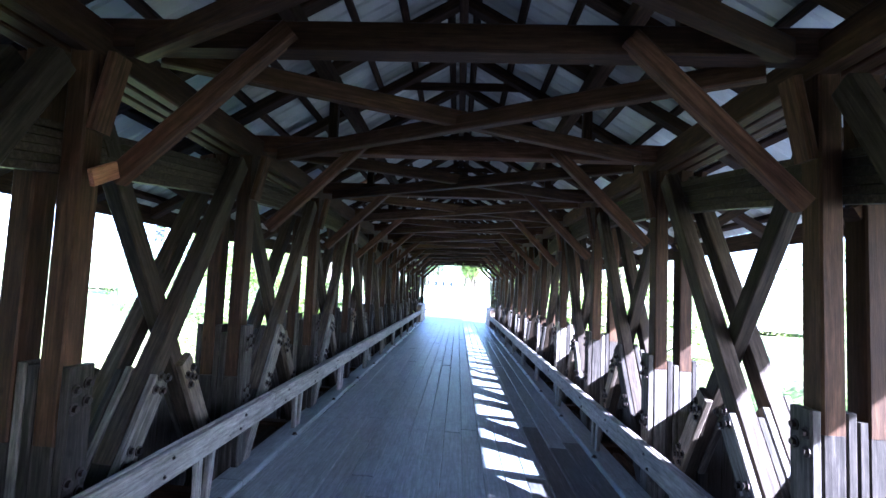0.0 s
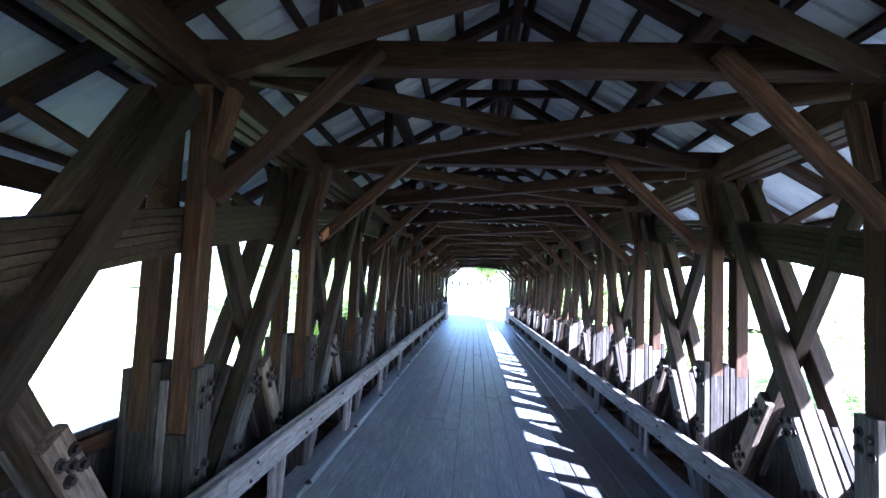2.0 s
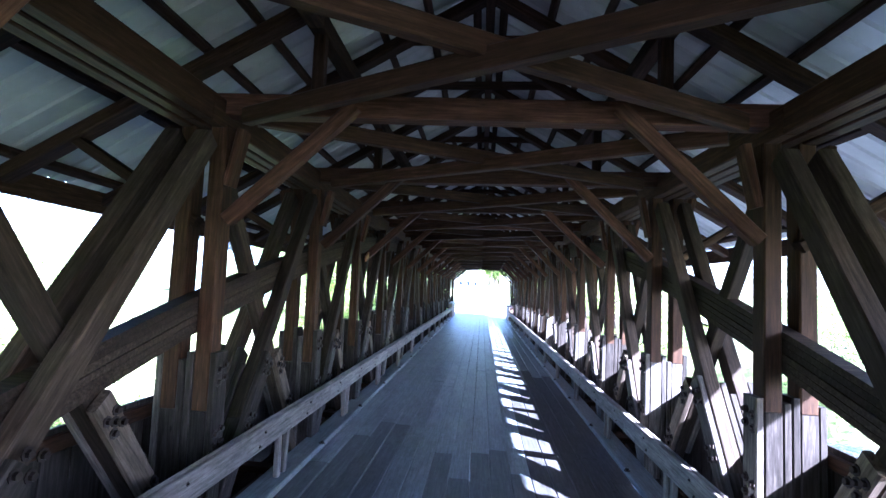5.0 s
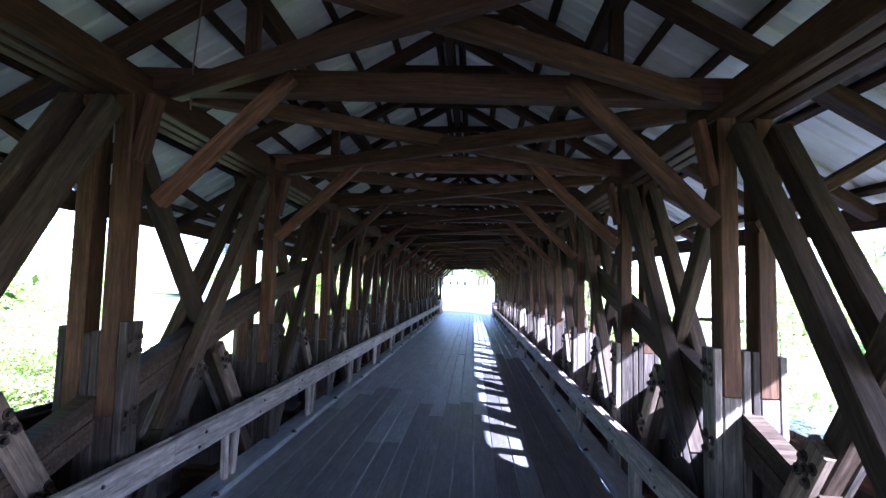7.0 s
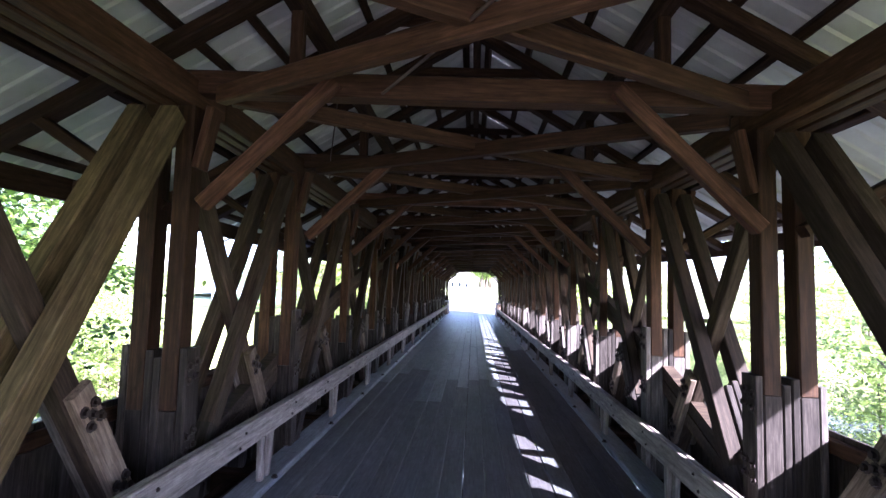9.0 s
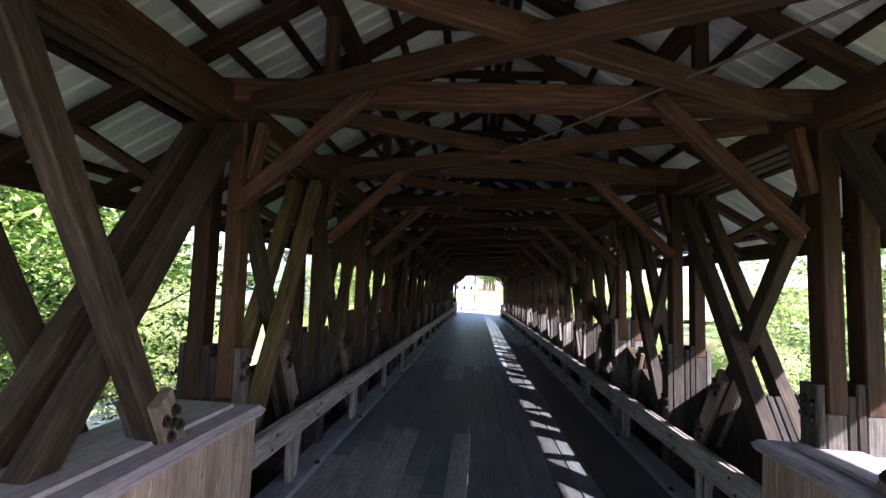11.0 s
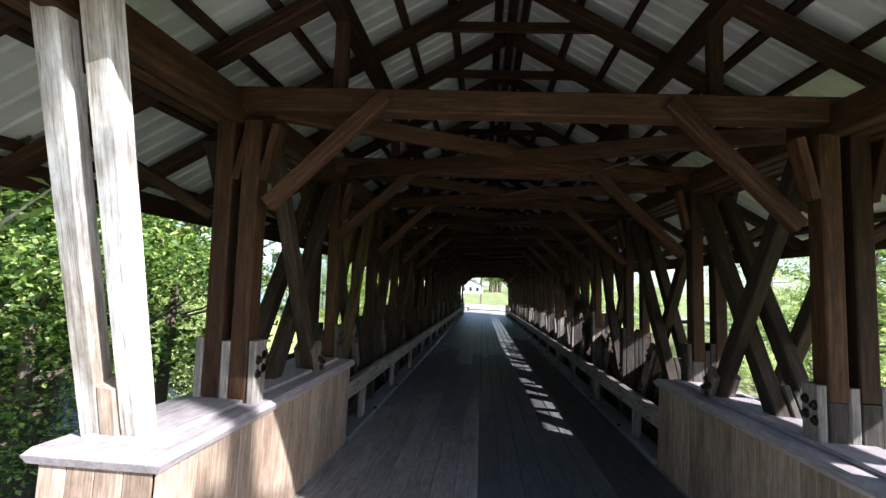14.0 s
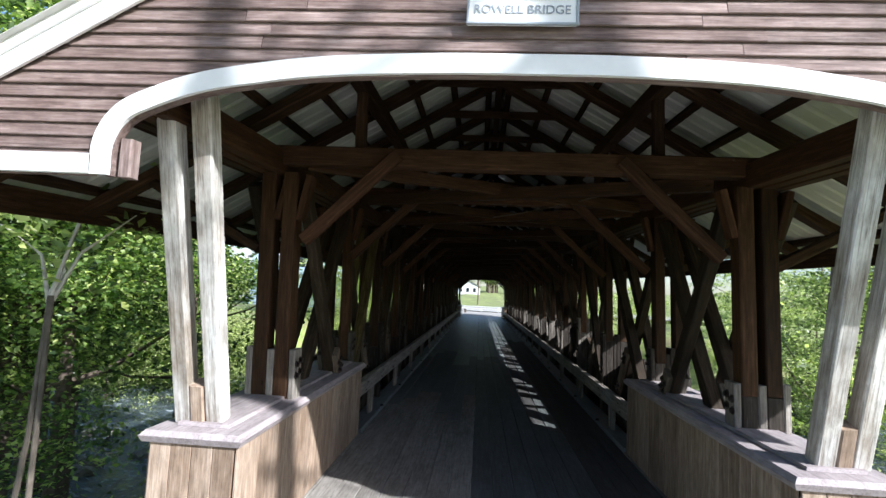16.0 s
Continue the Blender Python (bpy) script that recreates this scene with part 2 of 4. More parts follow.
# ---- trusses ----
def truss(side, name):
    t = thing(name, "heavy timber truss with doubled posts, braces, laminated arch and bolted repairs", "bridge truss", "structure")
    sx = lambda x: side * x
    for k, y in enumerate(POSTS[side]):
        top = 1.78 if k == 3 else random.uniform(1.52, 1.60)
        # on the sunlit +x side pale feet reach higher, light kept in their tone
        seam = random.uniform(0.98, 1.12) + 0.35 * (side > 0)
        stout = k in (0, N - 1)
        wide = 0.07 if side > 0 else 0.0
        ply = 0.15 if stout else A1 - A0
        for x in ((IN - 0.005 + wide, IN + 0.225 + wide) if stout else (AX, BX)):
            post = bar("post", (sx(x), y, seam), (sx(x), y, 3.63), ply, 0.195 * random.choice((0.94, 1.0, 1.0, 1.06)), OLD, t, "dark old timber post", shake=0.006)
            foot = bar("post_foot", (sx(x), y, -0.45), (sx(x), y, seam - 0.004), ply, 0.195, NEWW if side > 0 and k % 2 else FOOT, post, "greyish new timber let in below the old post")
            # flared head under the plate
            out = 0.13 if x > MX else -0.12
            bar("post_head", (sx(x + out * 0.75), y, 3.08), (sx(x + out * 1.65), y, 3.61), 0.07, 0.17, KNEE, post)
        for x, w, dz in ((IN - 0.117 + wide, 0.066, 0.0), (IN + 0.11 + wide, 0.078, -0.01), (IN + 0.336 + wide, 0.066, 0.01)) if stout else ((IN + 0.033, 0.066, 0.0), (MX - 0.035, 0.066, random.uniform(-0.10, 0.02)), (MX + 0.035, 0.066, random.uniform(-0.10, 0.02)), (B1 + 0.036, 0.066, random.uniform(-0.06, 0.03))):
            # shade of the -x truss is put into its mix of darker planks
            pl = bar("splice_plank", (sx(x), y + 0.01, -0.45), (sx(x), y + 0.01, top + dz), w, 0.215, RAIL if stout else NEWW if random.random() < (0.3 if side < 0 else 0.8 if x < AX else 0.45) else FOOT, t, "bolted splice plank")
            if x < AX and k < 12:
                bolts(pl, (sx(IN), y, 0), (sx(IN), y, 1), side, IN - 0.15 + wide if stout else IN, (top - 0.26, top - 0.82)[:1 if k < 2 else 2], ((0.055, 0.0), (-0.055, 0.03), (0.05, 0.11), (-0.055, 0.14)))
    for k in range(N - 1):
        ya, yb = POSTS[side][k], POSTS[side][k + 1]
        flip = (ya + yb) / 2 > MID
        lo, hi = ((ya - 0.14, yb - 0.27), (yb + 0.14, ya + 0.27))[flip]
        q0, q1 = Vector((0, lo, -0.35)), Vector((0, hi, 3.46))
        seam = random.uniform(0.26, 0.30)
        cut = q0.lerp(q1, seam)
        for x in (AX, BX):
            up = Vector((sx(x), 0, 0))
            br = bar("brace", cut + up, q1 + up, A1 - A0, 0.18 * random.choice((0.92, 1.0, 1.0, 1.07)), TANWOOD if k == 1 and side < 0 else BRACE, t, "dark old timber brace", up=(0, 1, 0), shake=0.009)
            bar("brace_foot", q0 + up, cut + up - (q1 - q0) * 0.001, A1 - A0, 0.18, FOOT, br, "greyish new timber", up=(0, 1, 0))
        end = q0.lerp(q1, random.uniform(0.455, 0.49))
        for x, w in ((IN + 0.033, 0.066), (MX - 0.035, 0.066), (MX + 0.035, 0.066), (B1 + 0.036, 0.066)):
            if k < 3 and (side < 0 or x < AX):
                continue
            up = Vector((sx(x), 0, 0))
            pl = bar("splice_plank", q0 + up, end + up - (q1 - q0) * random.uniform(0, 0.05), w, 0.195, NEWW if random.random() < (0.7 if x < AX else 0.3) else FOOT, t, "bolted splice plank", up=(0, 1, 0))
            if x < AX and k < 12:
                n = (end - q0).length
                bolts(pl, q0, q1, side, IN, (n - 0.28, n - 0.86)[:1 if k < 2 else 2], ((0.05, 0.0), (-0.05, 0.03), (0.05, 0.11), (-0.05, 0.14)))
        # counter brace between the plies
        lo, hi = ((yb + 0.06, ya + 0.10), (ya - 0.06, yb - 0.10))[flip]
        if k == 0 and side < 0:
            lo, hi = lo - 0.45, hi + 0.25
        cx = 2.27 if k == 0 else MX          # the first pair lies on the faces of the truss
        q0, q1 = Vector((sx(cx), lo, -0.35)), Vector((sx(cx), hi, 3.56))
        for x in (2.27, 2.835) if k == 0 else (MX,):
            up = Vector((sx(x - cx), 0, 0))
            bar("counter_brace", q0 + up, q1 + up, 0.128, 0.175, BRACE, t, "dark old timber counter brace", up=(0, 1, 0), shake=0.010)
        s0, s1 = q0.lerp(q1, random.uniform(0.20, 0.23)), q0.lerp(q1, random.uniform(0.425, 0.45))
        for off in (-0.10, 0.10):
            up = Vector((sx(off), 0, 0))
            pl = bar("splice_plank", s0 + up, s1 + up, 0.07, 0.19, PALEW if off < 0 else NEWW, t, "pale bolted splice plank", up=(0, 1, 0))
            if off < 0 and k < 12:
                n = (s1 - s0).length
                grid = ((0.05, 0.0), (-0.05, 0.0), (0.0, 0.06), (0.05, 0.12), (-0.05, 0.12))
                bolts(pl, s0, s1, side, cx - 0.135, (n - 0.26, 0.10)[:1 if k < 1 else 2], grid)
    # chords, in lengths
    for y0, y1 in ((-0.60, 3.2), (3.21, 7.4), (7.41, 12.2), (12.21, 17.0), (17.01, 24.8), (24.81, 37.4), (37.41, L + 0.60)):
        for x in (AX - 0.01, MX + 0.005, BX + 0.02):
            bar("top_chord", (sx(x), y0, 3.735), (sx(x), y1, 3.735), 0.125, 0.25, OLD, t)
            bar("bottom_chord", (sx(x), max(y0, 0.3), -0.30), (sx(x), min(y1, L - 0.3), -0.30), 0.12, 0.30, OLD, t)
    # laminated arch
    half = math.sqrt((3.63 + 0.4) / 0.01015)
    steps = 44
    for layer in range(6):
        bm = bmesh.new()
        rows = []
        for i in range(steps + 1):
            y = MID - half + 2 * half * i / steps
            g = Vector((1, -0.0203 * (y - MID))).normalized()
            nrm = Vector((-g.y, g.x))
            o0, o1 = -0.056 * layer - 0.003, -0.056 * (layer + 1) + 0.003
            jog = 0.004 * ((layer * 7) % 3 - 1)
            x0, x1 = MX - 0.068 + jog, MX + 0.068 + jog
            rows.append([bm.verts.new(settled((sx(x), y + nrm.x * o, arch_z(y) + nrm.y * o))) for x, o in ((x0, o0), (x1, o0), (x1, o1), (x0, o1))])
        for a, b in zip(rows, rows[1:]):
            for j in range(4):
                bm.faces.new((a[j], a[(j + 1) % 4], b[(j + 1) % 4], b[j]))
        bm.faces.new(rows[0])
        bm.faces.new(rows[-1])
        bmesh.ops.recalc_face_normals(bm, faces=bm.faces)
        part("arch_lamination", bm, BRACE, t, "dark bent arch plank")
    return t


OLD_FRAME = True
truss(-1, "truss_1")
truss(1, "truss_2")

# ---- roof frame ----
frame_top = thing("roof_frame", "dark timber roof frame of ties, braces, rafters and purlins", "roof frame", "structure")
for k, y in enumerate(TIE):
    sag = random.uniform(-0.015, 0.015)
    bar("tie_beam", (-2.75, y, TIE_Z + 0.10 + sag), (2.75, y, TIE_Z + 0.10 - sag), 0.19, 0.20, KNEE if k % 3 == 1 else OLD, frame_top)
    for s in (-1, 1):
        bar("knee_brace", (s * (2.10 if k == 0 else 2.25), y - 0.06, 2.83 if k == 0 else 2.77), (s * 1.13, y - 0.13, TIE_Z + 0.11), 0.125, 0.12, KNEE, frame_top, up=(0, 1, 0), shake=0.02)
        bar("queen_strut", (s * 1.55, y + 0.05, TIE_Z + 0.2), (s * 1.55, y + 0.05, roof_z(1.55) - 0.3), 0.11, 0.11, ROOFWOOD, frame_top)
        bar("outrigger", (s * 2.60, y, 2.74), (s * 3.80, y, roof_z(3.80) - 0.24), 0.10, 0.13, ROOFWOOD, frame_top, up=(0, 1, 0), shake=0.02)
for k in range(N - 1):
    for s in (-1, 1):
        bar("sway_brace", (-2.12 * s, TIE[k] + 0.10, TIE_Z + 0.005 + 0.03 * s), (2.12 * s, TIE[k + 1] - 0.10, TIE_Z + 0.005 + 0.03 * s), 0.11, 0.15, OLD, frame_top, shake=0.015)
RAFTERS = [T1 + 0.5 * P * j for j in range(-1, 2 * N)]
for j, y in enumerate(RAFTERS):
    if y > L + 0.5:
        continue
    for s in (-1, 1):
        bar("rafter", (s * EAVE, y, roof_z(EAVE) - 0.21), (s * 0.03, y, roof_z(0.03) - 0.21), 0.12, 0.19, ROOFWOOD, frame_top, up=(0, 1, 0), shake=0.012)
    bar("collar_tie", (-1.0, y + 0.09, 5.20), (1.0, y + 0.09, 5.20), 0.05, 0.12, ROOFWOOD, frame_top)
CUTS = (-0.70, 3.4, 8.3, 12.4, 16.6, 24.8, 33.1, 41.4, L + 0.75)
for y0, y1 in zip(CUTS, CUTS[1:]):
    bar("ridge_beam", (0, y0, roof_z(0) - 0.20), (0, y1 - 0.01, roof_z(0) - 0.20), 0.11, 0.30, ROOFWOOD, frame_top)
    for s in (-1, 1):
        bar("main_purlin", (s * 1.55, y0, roof_z(1.55) - 0.41), (s * 1.55, y1 - 0.01, roof_z(1.55) - 0.41), 0.15, 0.17, ROOFWOOD, frame_top)
        for x in (0.17, 0.71, 1.22, 2.12, 2.60, 3.42, EAVE - 0.14):
            tilt = (s * 0.58, 0, 1)
            bar("purlin", (s * x, y0, roof_z(x) - 0.053), (s * x, y1 - 0.01, roof_z(x) - 0.053), 0.085, 0.095, ROOFWOOD, frame_top, up=tilt)
        bar("eave_board", (s * (EAVE - 0.02), y0, 3.06), (s * (EAVE - 0.02), y1 - 0.01, 3.06), 0.035, 0.26, ROOFWOOD, frame_top)

OLD_FRAME = False

# ---- portals ----
HALF_ARCH = ((2.635, 2.89), (2.63, 3.10), (2.54, 3.25), (2.37, 3.34), (2.10, 3.435), (1.80, 3.495), (1.30, 3.56), (0.60, 3.593), (0.0, 3.597))


def arch_curve(n=10):
    """The opening's edge from one foot over to the other, finely stepped."""
    pts = [Vector((-x, z)) for x, z in HALF_ARCH] + [Vector((x, z)) for x, z in reversed(HALF_ARCH[:-1])]
    pts = [pts[0] * 2 - pts[1], *pts, pts[-1] * 2 - pts[-2]]
    out = []
    for a, b, c, d in zip(pts, pts[1:], pts[2:], pts[3:]):
        for i in range(n):
            t = i / n
            out.append(0.5 * (2 * b + (c - a) * t + (2 * a - 5 * b + 4 * c - d) * t * t + (3 * b - a - 3 * c + d) * t ** 3))
    out.append(pts[-2])
    return out


CURVE = arch_curve()


def arch_top_at(x):
    """Height of the opening's edge at x."""
    if abs(x) >= 2.635:
        return 2.89
    return max(a.y + (b.y - a.y) * ((x - a.x) / (b.x - a.x) if b.x != a.x else 0) for a, b in zip(CURVE, CURVE[1:]) if min(a.x, b.x) <= x <= max(a.x, b.x))


def sweep_band(inner, outer, y0, y1):
    """A solid band between two edges in the x-z plane, y0 to y1 thick."""
    bm = bmesh.new()
    rows = [[bm.verts.new((p.x, y, p.y)) for p, y in ((a, y0), (b, y0), (b, y1), (a, y1))] for a, b in zip(inner, outer)]
    for a, b in zip(rows, rows[1:]):
        for j in range(4):
            bm.faces.new((a[j], a[(j + 1) % 4], b[(j + 1) % 4], b[j]))
    bm.faces.new(rows[0])
    bm.faces.new(rows[-1])
    bmesh.ops.recalc_face_normals(bm, faces=bm.faces)
    return bm


def portal(name, face, s, lift=0.0):
    """A gable over the entrance; s: -1 at the near end, 1 at the far end, where it looks away from us."""
    g = thing(name, "brown clapboard gable with a white-trimmed flat arch over the entrance", "portal", "structure")
    yo = face
    out = lambda d: yo + s * d
    normals = []
    for i, p in enumerate(CURVE):
        a, b = CURVE[max(0, i - 1)], CURVE[min(len(CURVE) - 1, i + 1)]
        t = (b - a).normalized()
        normals.append(Vector((-t.y, t.x)))
    outer = [p + n * 0.125 for p, n in zip(CURVE, normals)]
    lining = [p + n * 0.05 for p, n in zip(CURVE, normals)]
    part("arch_trim", sweep_band(CURVE, outer, out(0.035), out(0.005)), WHITE, g, "white painted arched trim board")
    part("arch_lining", sweep_band([p - n * 0.004 for p, n in zip(CURVE, normals)], lining, out(0.0), out(-0.06)), CLAP, g, "brown arch lining")
    for e in (-1, 1):
        bar("foot_trim", (e * 2.755, out(0.02), 2.957), (e * 4.55, out(0.02), 2.957), 0.03, 0.132, WHITE, g, "white painted trim board", up=(0, 0, 1))
        bar("arch_block", (e * 2.56, out(-0.06), 2.885), (e * 2.56, out(-0.06), 3.13), 0.085, 0.10, CLAP, g, "brown corner block")
        for d, w, z in ((0.035, 0.13, -0.345), (0.065, 0.085, -0.235)):
            bar("rake_trim", (e * 4.66, out(d), roof_z(4.66) + z), (e * 0.0, out(d), roof_z(0) + z), 0.035, w, WHITE, g, "white painted rake board", up=(e * 0.58, 0, 1))
    # clapboards, each lapped over the one below
    z, step = 2.885, 0.0868
    while z < 5.45:
        half = min(4.5, (5.50 - z) / 0.58)
        spans = [(-half, half)]
        if z < 3.70:
            xs = [x / 100 for x in range(0, 300, 2) if arch_top_at(x / 100) + 0.10 < z + step * 0.5]
            inner = min(xs) if xs else 2.73
            if inner > 0.02:
                spans = [(-half, -inner), (inner, half)]
        for x0, x1 in spans:
            if x1 - x0 < 0.1:
                continue
            cuts = [x0] + [x for x in ((random.uniform(-1.9, -1.1), random.uniform(0.4, 1.6)) if x1 - x0 > 4 else ()) if x0 + 0.5 < x < x1 - 0.5] + [x1]
            for c0, c1 in zip(cuts, cuts[1:]):
                ob = bar("clapboard", (c0, out(-0.012), z + step * 0.55), (c1 - 0.003, out(-0.012), z + step * 0.55), 0.017, step * 1.22, CLAP, g, up=(0, s * -0.24, 1), shake=0.002)
        z += step
    low = [Vector((-4.5, 2.91)), Vector((-2.8, 2.91))] + [Vector((p.x, p.y + 0.03)) for p in CURVE[4:-4]] + [Vector((2.8, 2.91)), Vector((4.5, 2.91))]
    high = [Vector((p.x, 5.56 - 0.59 * abs(p.x))) for p in low]
    bm = sweep_band(low, high, out(-0.028), out(-0.05))
    part("sheathing", bm, ROOFWOOD, g, "dark board backing")
    g.location.z += lift
    return g


portal("portal_1", -0.715, -1)
portal("portal_2", L + 0.78, 1, 0.17)

# name board over the near entrance
sign = thing("name_board", "white painted name board with grey raised letters on the gable", "sign", at=(-0.07, -0.765, 3.98))
bar("board", (-0.40, -0.765, 3.98), (0.265, -0.765, 3.98), 0.022, 0.175, WHITE, sign)
SIGNGREY = plain("sign_grey", (0.30, 0.33, 0.37), 0.6)
for z in (3.899, 4.061):
    bar("border", (-0.405, -0.777, z), (0.27, -0.777, z), 0.02, 0.016, SIGNGREY, sign, "grey border")
for x in (-0.398, 0.263):
    bar("border", (x, -0.777, 3.905), (x, -0.777, 4.055), 0.016, 0.02, SIGNGREY, sign, "grey border")
txt = bpy.data.curves.new("lettering", "FONT")
txt.body, txt.size, txt.align_x, txt.align_y, txt.extrude = "ROWELL BRIDGE", 0.077, "CENTER", "CENTER", 0.002
txt.materials.append(SIGNGREY)
attach(new("lettering", txt), pose(-0.07, -0.78, 3.985, 90), sign, "grey painted lettering")

# leaning posts under the gables
for s_end, y0, y1 in ((-1, 0.40, -0.46), (1, L - 0.40, L + 0.46)):
    for e in (-1, 1):
        pp = thing("portal_post", "pair of pale weathered leaning posts on the parapet cap", "post", group="portal posts", at=(e * 2.48, y0, 1.12))
        for xb in (2.345, 2.605):
            bar("post_timber", (e * xb, y0, 1.12), (e * (xb - 0.14), y1, 3.58), 0.142, 0.15, POSTW, pp, up=(0, 1, 0), shake=0.006)
        bar("spacer_block", (e * 2.475, y0 + 0.008 * s_end, 1.12), (e * 2.458, y0 + 0.108 * s_end, 1.43), 0.114, 0.154, PANEL, pp, "tan spacer block", up=(0, 1, 0))


# ---- parapets ----
def parapet(e, y0, y1, front):
    """A boxed parapet with upright boards and a moulded cap; front: the y of its outer end."""
    pr = thing("parapet", "brown board parapet with a broad grey moulded cap", "parapet", "structure", "parapets", at=(e * 2.4, (y0 + y1) / 2, 0))
    x_in, x_out = 2.06, 2.73
    n = int((y1 - y0) / 0.195)
    w = (y1 - y0) / n
    for i in range(n):
        y = y0 + w * (i + 0.5)
        bar("board", (e * (x_in - 0.012), y, -0.05), (e * (x_in - 0.012), y, 1.0), 0.022, w - 0.004, PANEL, pr)
        bar("board", (e * (x_out + 0.012), y, -0.5), (e * (x_out + 0.012), y, 1.0), 0.022, w - 0.004, PANEL, pr)
    for yy, d in ((y0, -0.013), (y1, 0.013)):
        for i in range(4):
            x = x_in + (x_out - x_in) * (i + 0.5) / 4
            bar("board", (e * x, yy + d, -0.4), (e * x, yy + d, 1.0), (x_out - x_in) / 4 - 0.004, 0.022, PANEL, pr)
    bm = bmesh.new()
    bmesh.ops.create_cube(bm, size=1, matrix=Matrix.LocRotScale((e * 2.395, (y0 + y1) / 2, 0.45), None, (0.64, y1 - y0 - 0.02, 1.0)))
    part("core", bm, ROOFWOOD, pr, "dark inner framing")
    # cap: a lower moulded course with mitred ends, and a thinner upper board
    for z0, z1, o0, o1, lab in ((1.003, 1.05, 0.05, 0.075, "mauve-grey moulded cap course"), (1.052, 1.09, 0.07, 0.035, "mauve-grey moulded cap course"), (1.092, 1.12, -0.12, -0.125, "grey weathered cap board")):
        bm = bmesh.new()
        rings = []
        for z, o in ((z0, o0), (z1, o1)):
            xa, xb, ya, yb = x_in - o, x_out + o, y0 - o, y1 + o
            rings.append([bm.verts.new((e * x, y, z)) for x, y in ((xa, ya), (xb, ya), (xb, yb), (xa, yb))])
        bm.faces.new(rings[0])
        bm.faces.new(rings[1])
        for j in range(4):
            bm.faces.new((rings[0][j], rings[0][(j + 1) % 4], rings[1][(j + 1) % 4], rings[1][j]))
        bmesh.ops.recalc_face_normals(bm, faces=bm.faces)
        turn = Matrix.Rotation(radians(90), 4, "Z")
        bm.transform(turn.inverted())
        part("cap", bm, CAPW, pr, lab, turn)


for e in (-1, 1):
    parapet(e, 0.145, 4.35, 0.145)
    parapet(e, L - 4.35, L - 0.145, L - 0.145)

# ---- guard rails ----
for e in (-1, 1):
    gr = thing("guard_rail", "weathered plank guard rail on short posts beside the roadway", "guard rail", "structure", "guard rails", at=(e * 2.2, MID, 0))
    y = 4.40
    while y < L - 4.5:
        y2 = min(y + 2 * P, L - 4.40)
        zr = 0.655 if e < 0 else 0.565
        bar("rail_plank", (e * 2.075, y, zr), (e * 2.075, y2 - 0.006, zr), 0.05, 0.235, RAIL, gr, shake=0.004)
        bar("rail_plank", (e * 2.125, y, zr + 0.05), (e * 2.125, y2 - 0.006, zr + 0.05), 0.046, 0.14, RAIL, gr)
        y = y2
    for k in range(1, N - 2):
        for d in (-0.13, 0.13):
            yy = TIE[k] + 1.35 + d
            bar("rail_post", (e * 2.13, yy - d * 0.45, -0.08), (e * 2.13, yy, 0.56), 0.06, 0.085, RAIL, gr)
    for k in range(2, 2 * N - 4):
        for dz in (-0.06, 0.05):
            yy = TIE[0] + k * P / 2 + 0.6 + dz
            if 4.6 < yy < 26:
                m = Matrix.Translation((e * 2.049, yy, (0.655 if e < 0 else 0.565) + dz)) @ Matrix.Rotation(radians(-90 * e), 4, "Y") @ Matrix.Scale(0.45, 4)
                attach(new("bolt", BOLT), m, gr)

# ---- deck ----
deck = thing("deck", "grey weathered plank deck laid along the bridge", "floor", "structure")
W = 0.25
cols = 16
for c in range(cols):
    x = (c - cols / 2 + 0.5) * W
    y = -0.35
    y2 = random.uniform(5.2, 8.2)
    while y < L + 0.3:
        a, b = y, min(y2, L + 0.35)
        dz = random.uniform(-0.004, 0.004)
        # dust and painted sunlight pale the mouth; dark along +x, dull before y 9
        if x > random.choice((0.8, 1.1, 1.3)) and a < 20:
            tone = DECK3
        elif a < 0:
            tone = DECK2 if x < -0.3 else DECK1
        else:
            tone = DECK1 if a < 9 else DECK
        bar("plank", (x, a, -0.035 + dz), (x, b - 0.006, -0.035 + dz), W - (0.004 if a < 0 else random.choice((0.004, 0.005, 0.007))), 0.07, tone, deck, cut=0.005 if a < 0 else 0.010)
        y, y2 = y2, y2 + random.choice((6.6, 7.2, 7.8, 8.4))
for e in (-1, 1):
    y = 4.41
    while y < L - 4.45:
        y2 = min(y + random.choice((4.8, 5.4)), L - 4.40)
        bar("curb_plank", (e * 2.155, y, 0.012), (e * 2.155, y2 - 0.008, 0.012), 0.295, 0.085, DECK, deck, "bolted plank along the deck's edge")
        y = y2
    for k in range(19):
        m = Matrix.Translation((e * 2.01, 6.15 + 2.22 * k, 0.0545))
        attach(new("bolt", BOLT), m, deck)
    for y0, y1 in ((-0.35, 4.39), (L - 4.39, L + 0.35)):
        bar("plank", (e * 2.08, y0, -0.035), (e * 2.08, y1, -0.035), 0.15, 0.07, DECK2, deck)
for k in range(2 * N):
    y = 0.5 + k * (L - 1.0) / (2 * N - 1)
    bar("floor_beam", (-2.9, y, -0.21), (2.9, y, -0.21), 0.18, 0.27, OLD, deck, "dark floor beam")

# ---- low outer siding ----
for e, name, top in ((-1, "siding_1", 1.10), (1, "siding_2", 1.17)):
    sd = thing(name, "dark upright boards closing the lower side of the bridge", "siding", "structure")
    bar("nailer", (e * 2.89, 4.3, top - 0.10), (e * 2.89, L - 4.3, top - 0.10), 0.05, 0.12, OLD, sd)
    n = 150
    w = (L - 8.6) / n
    for i in range(n):
        y = 4.3 + w * (i + 0.5)
        bar("siding_board", (e * 2.935, y, -0.75), (e * 2.935, y, top), 0.025, w - 0.004, FOOT, sd)

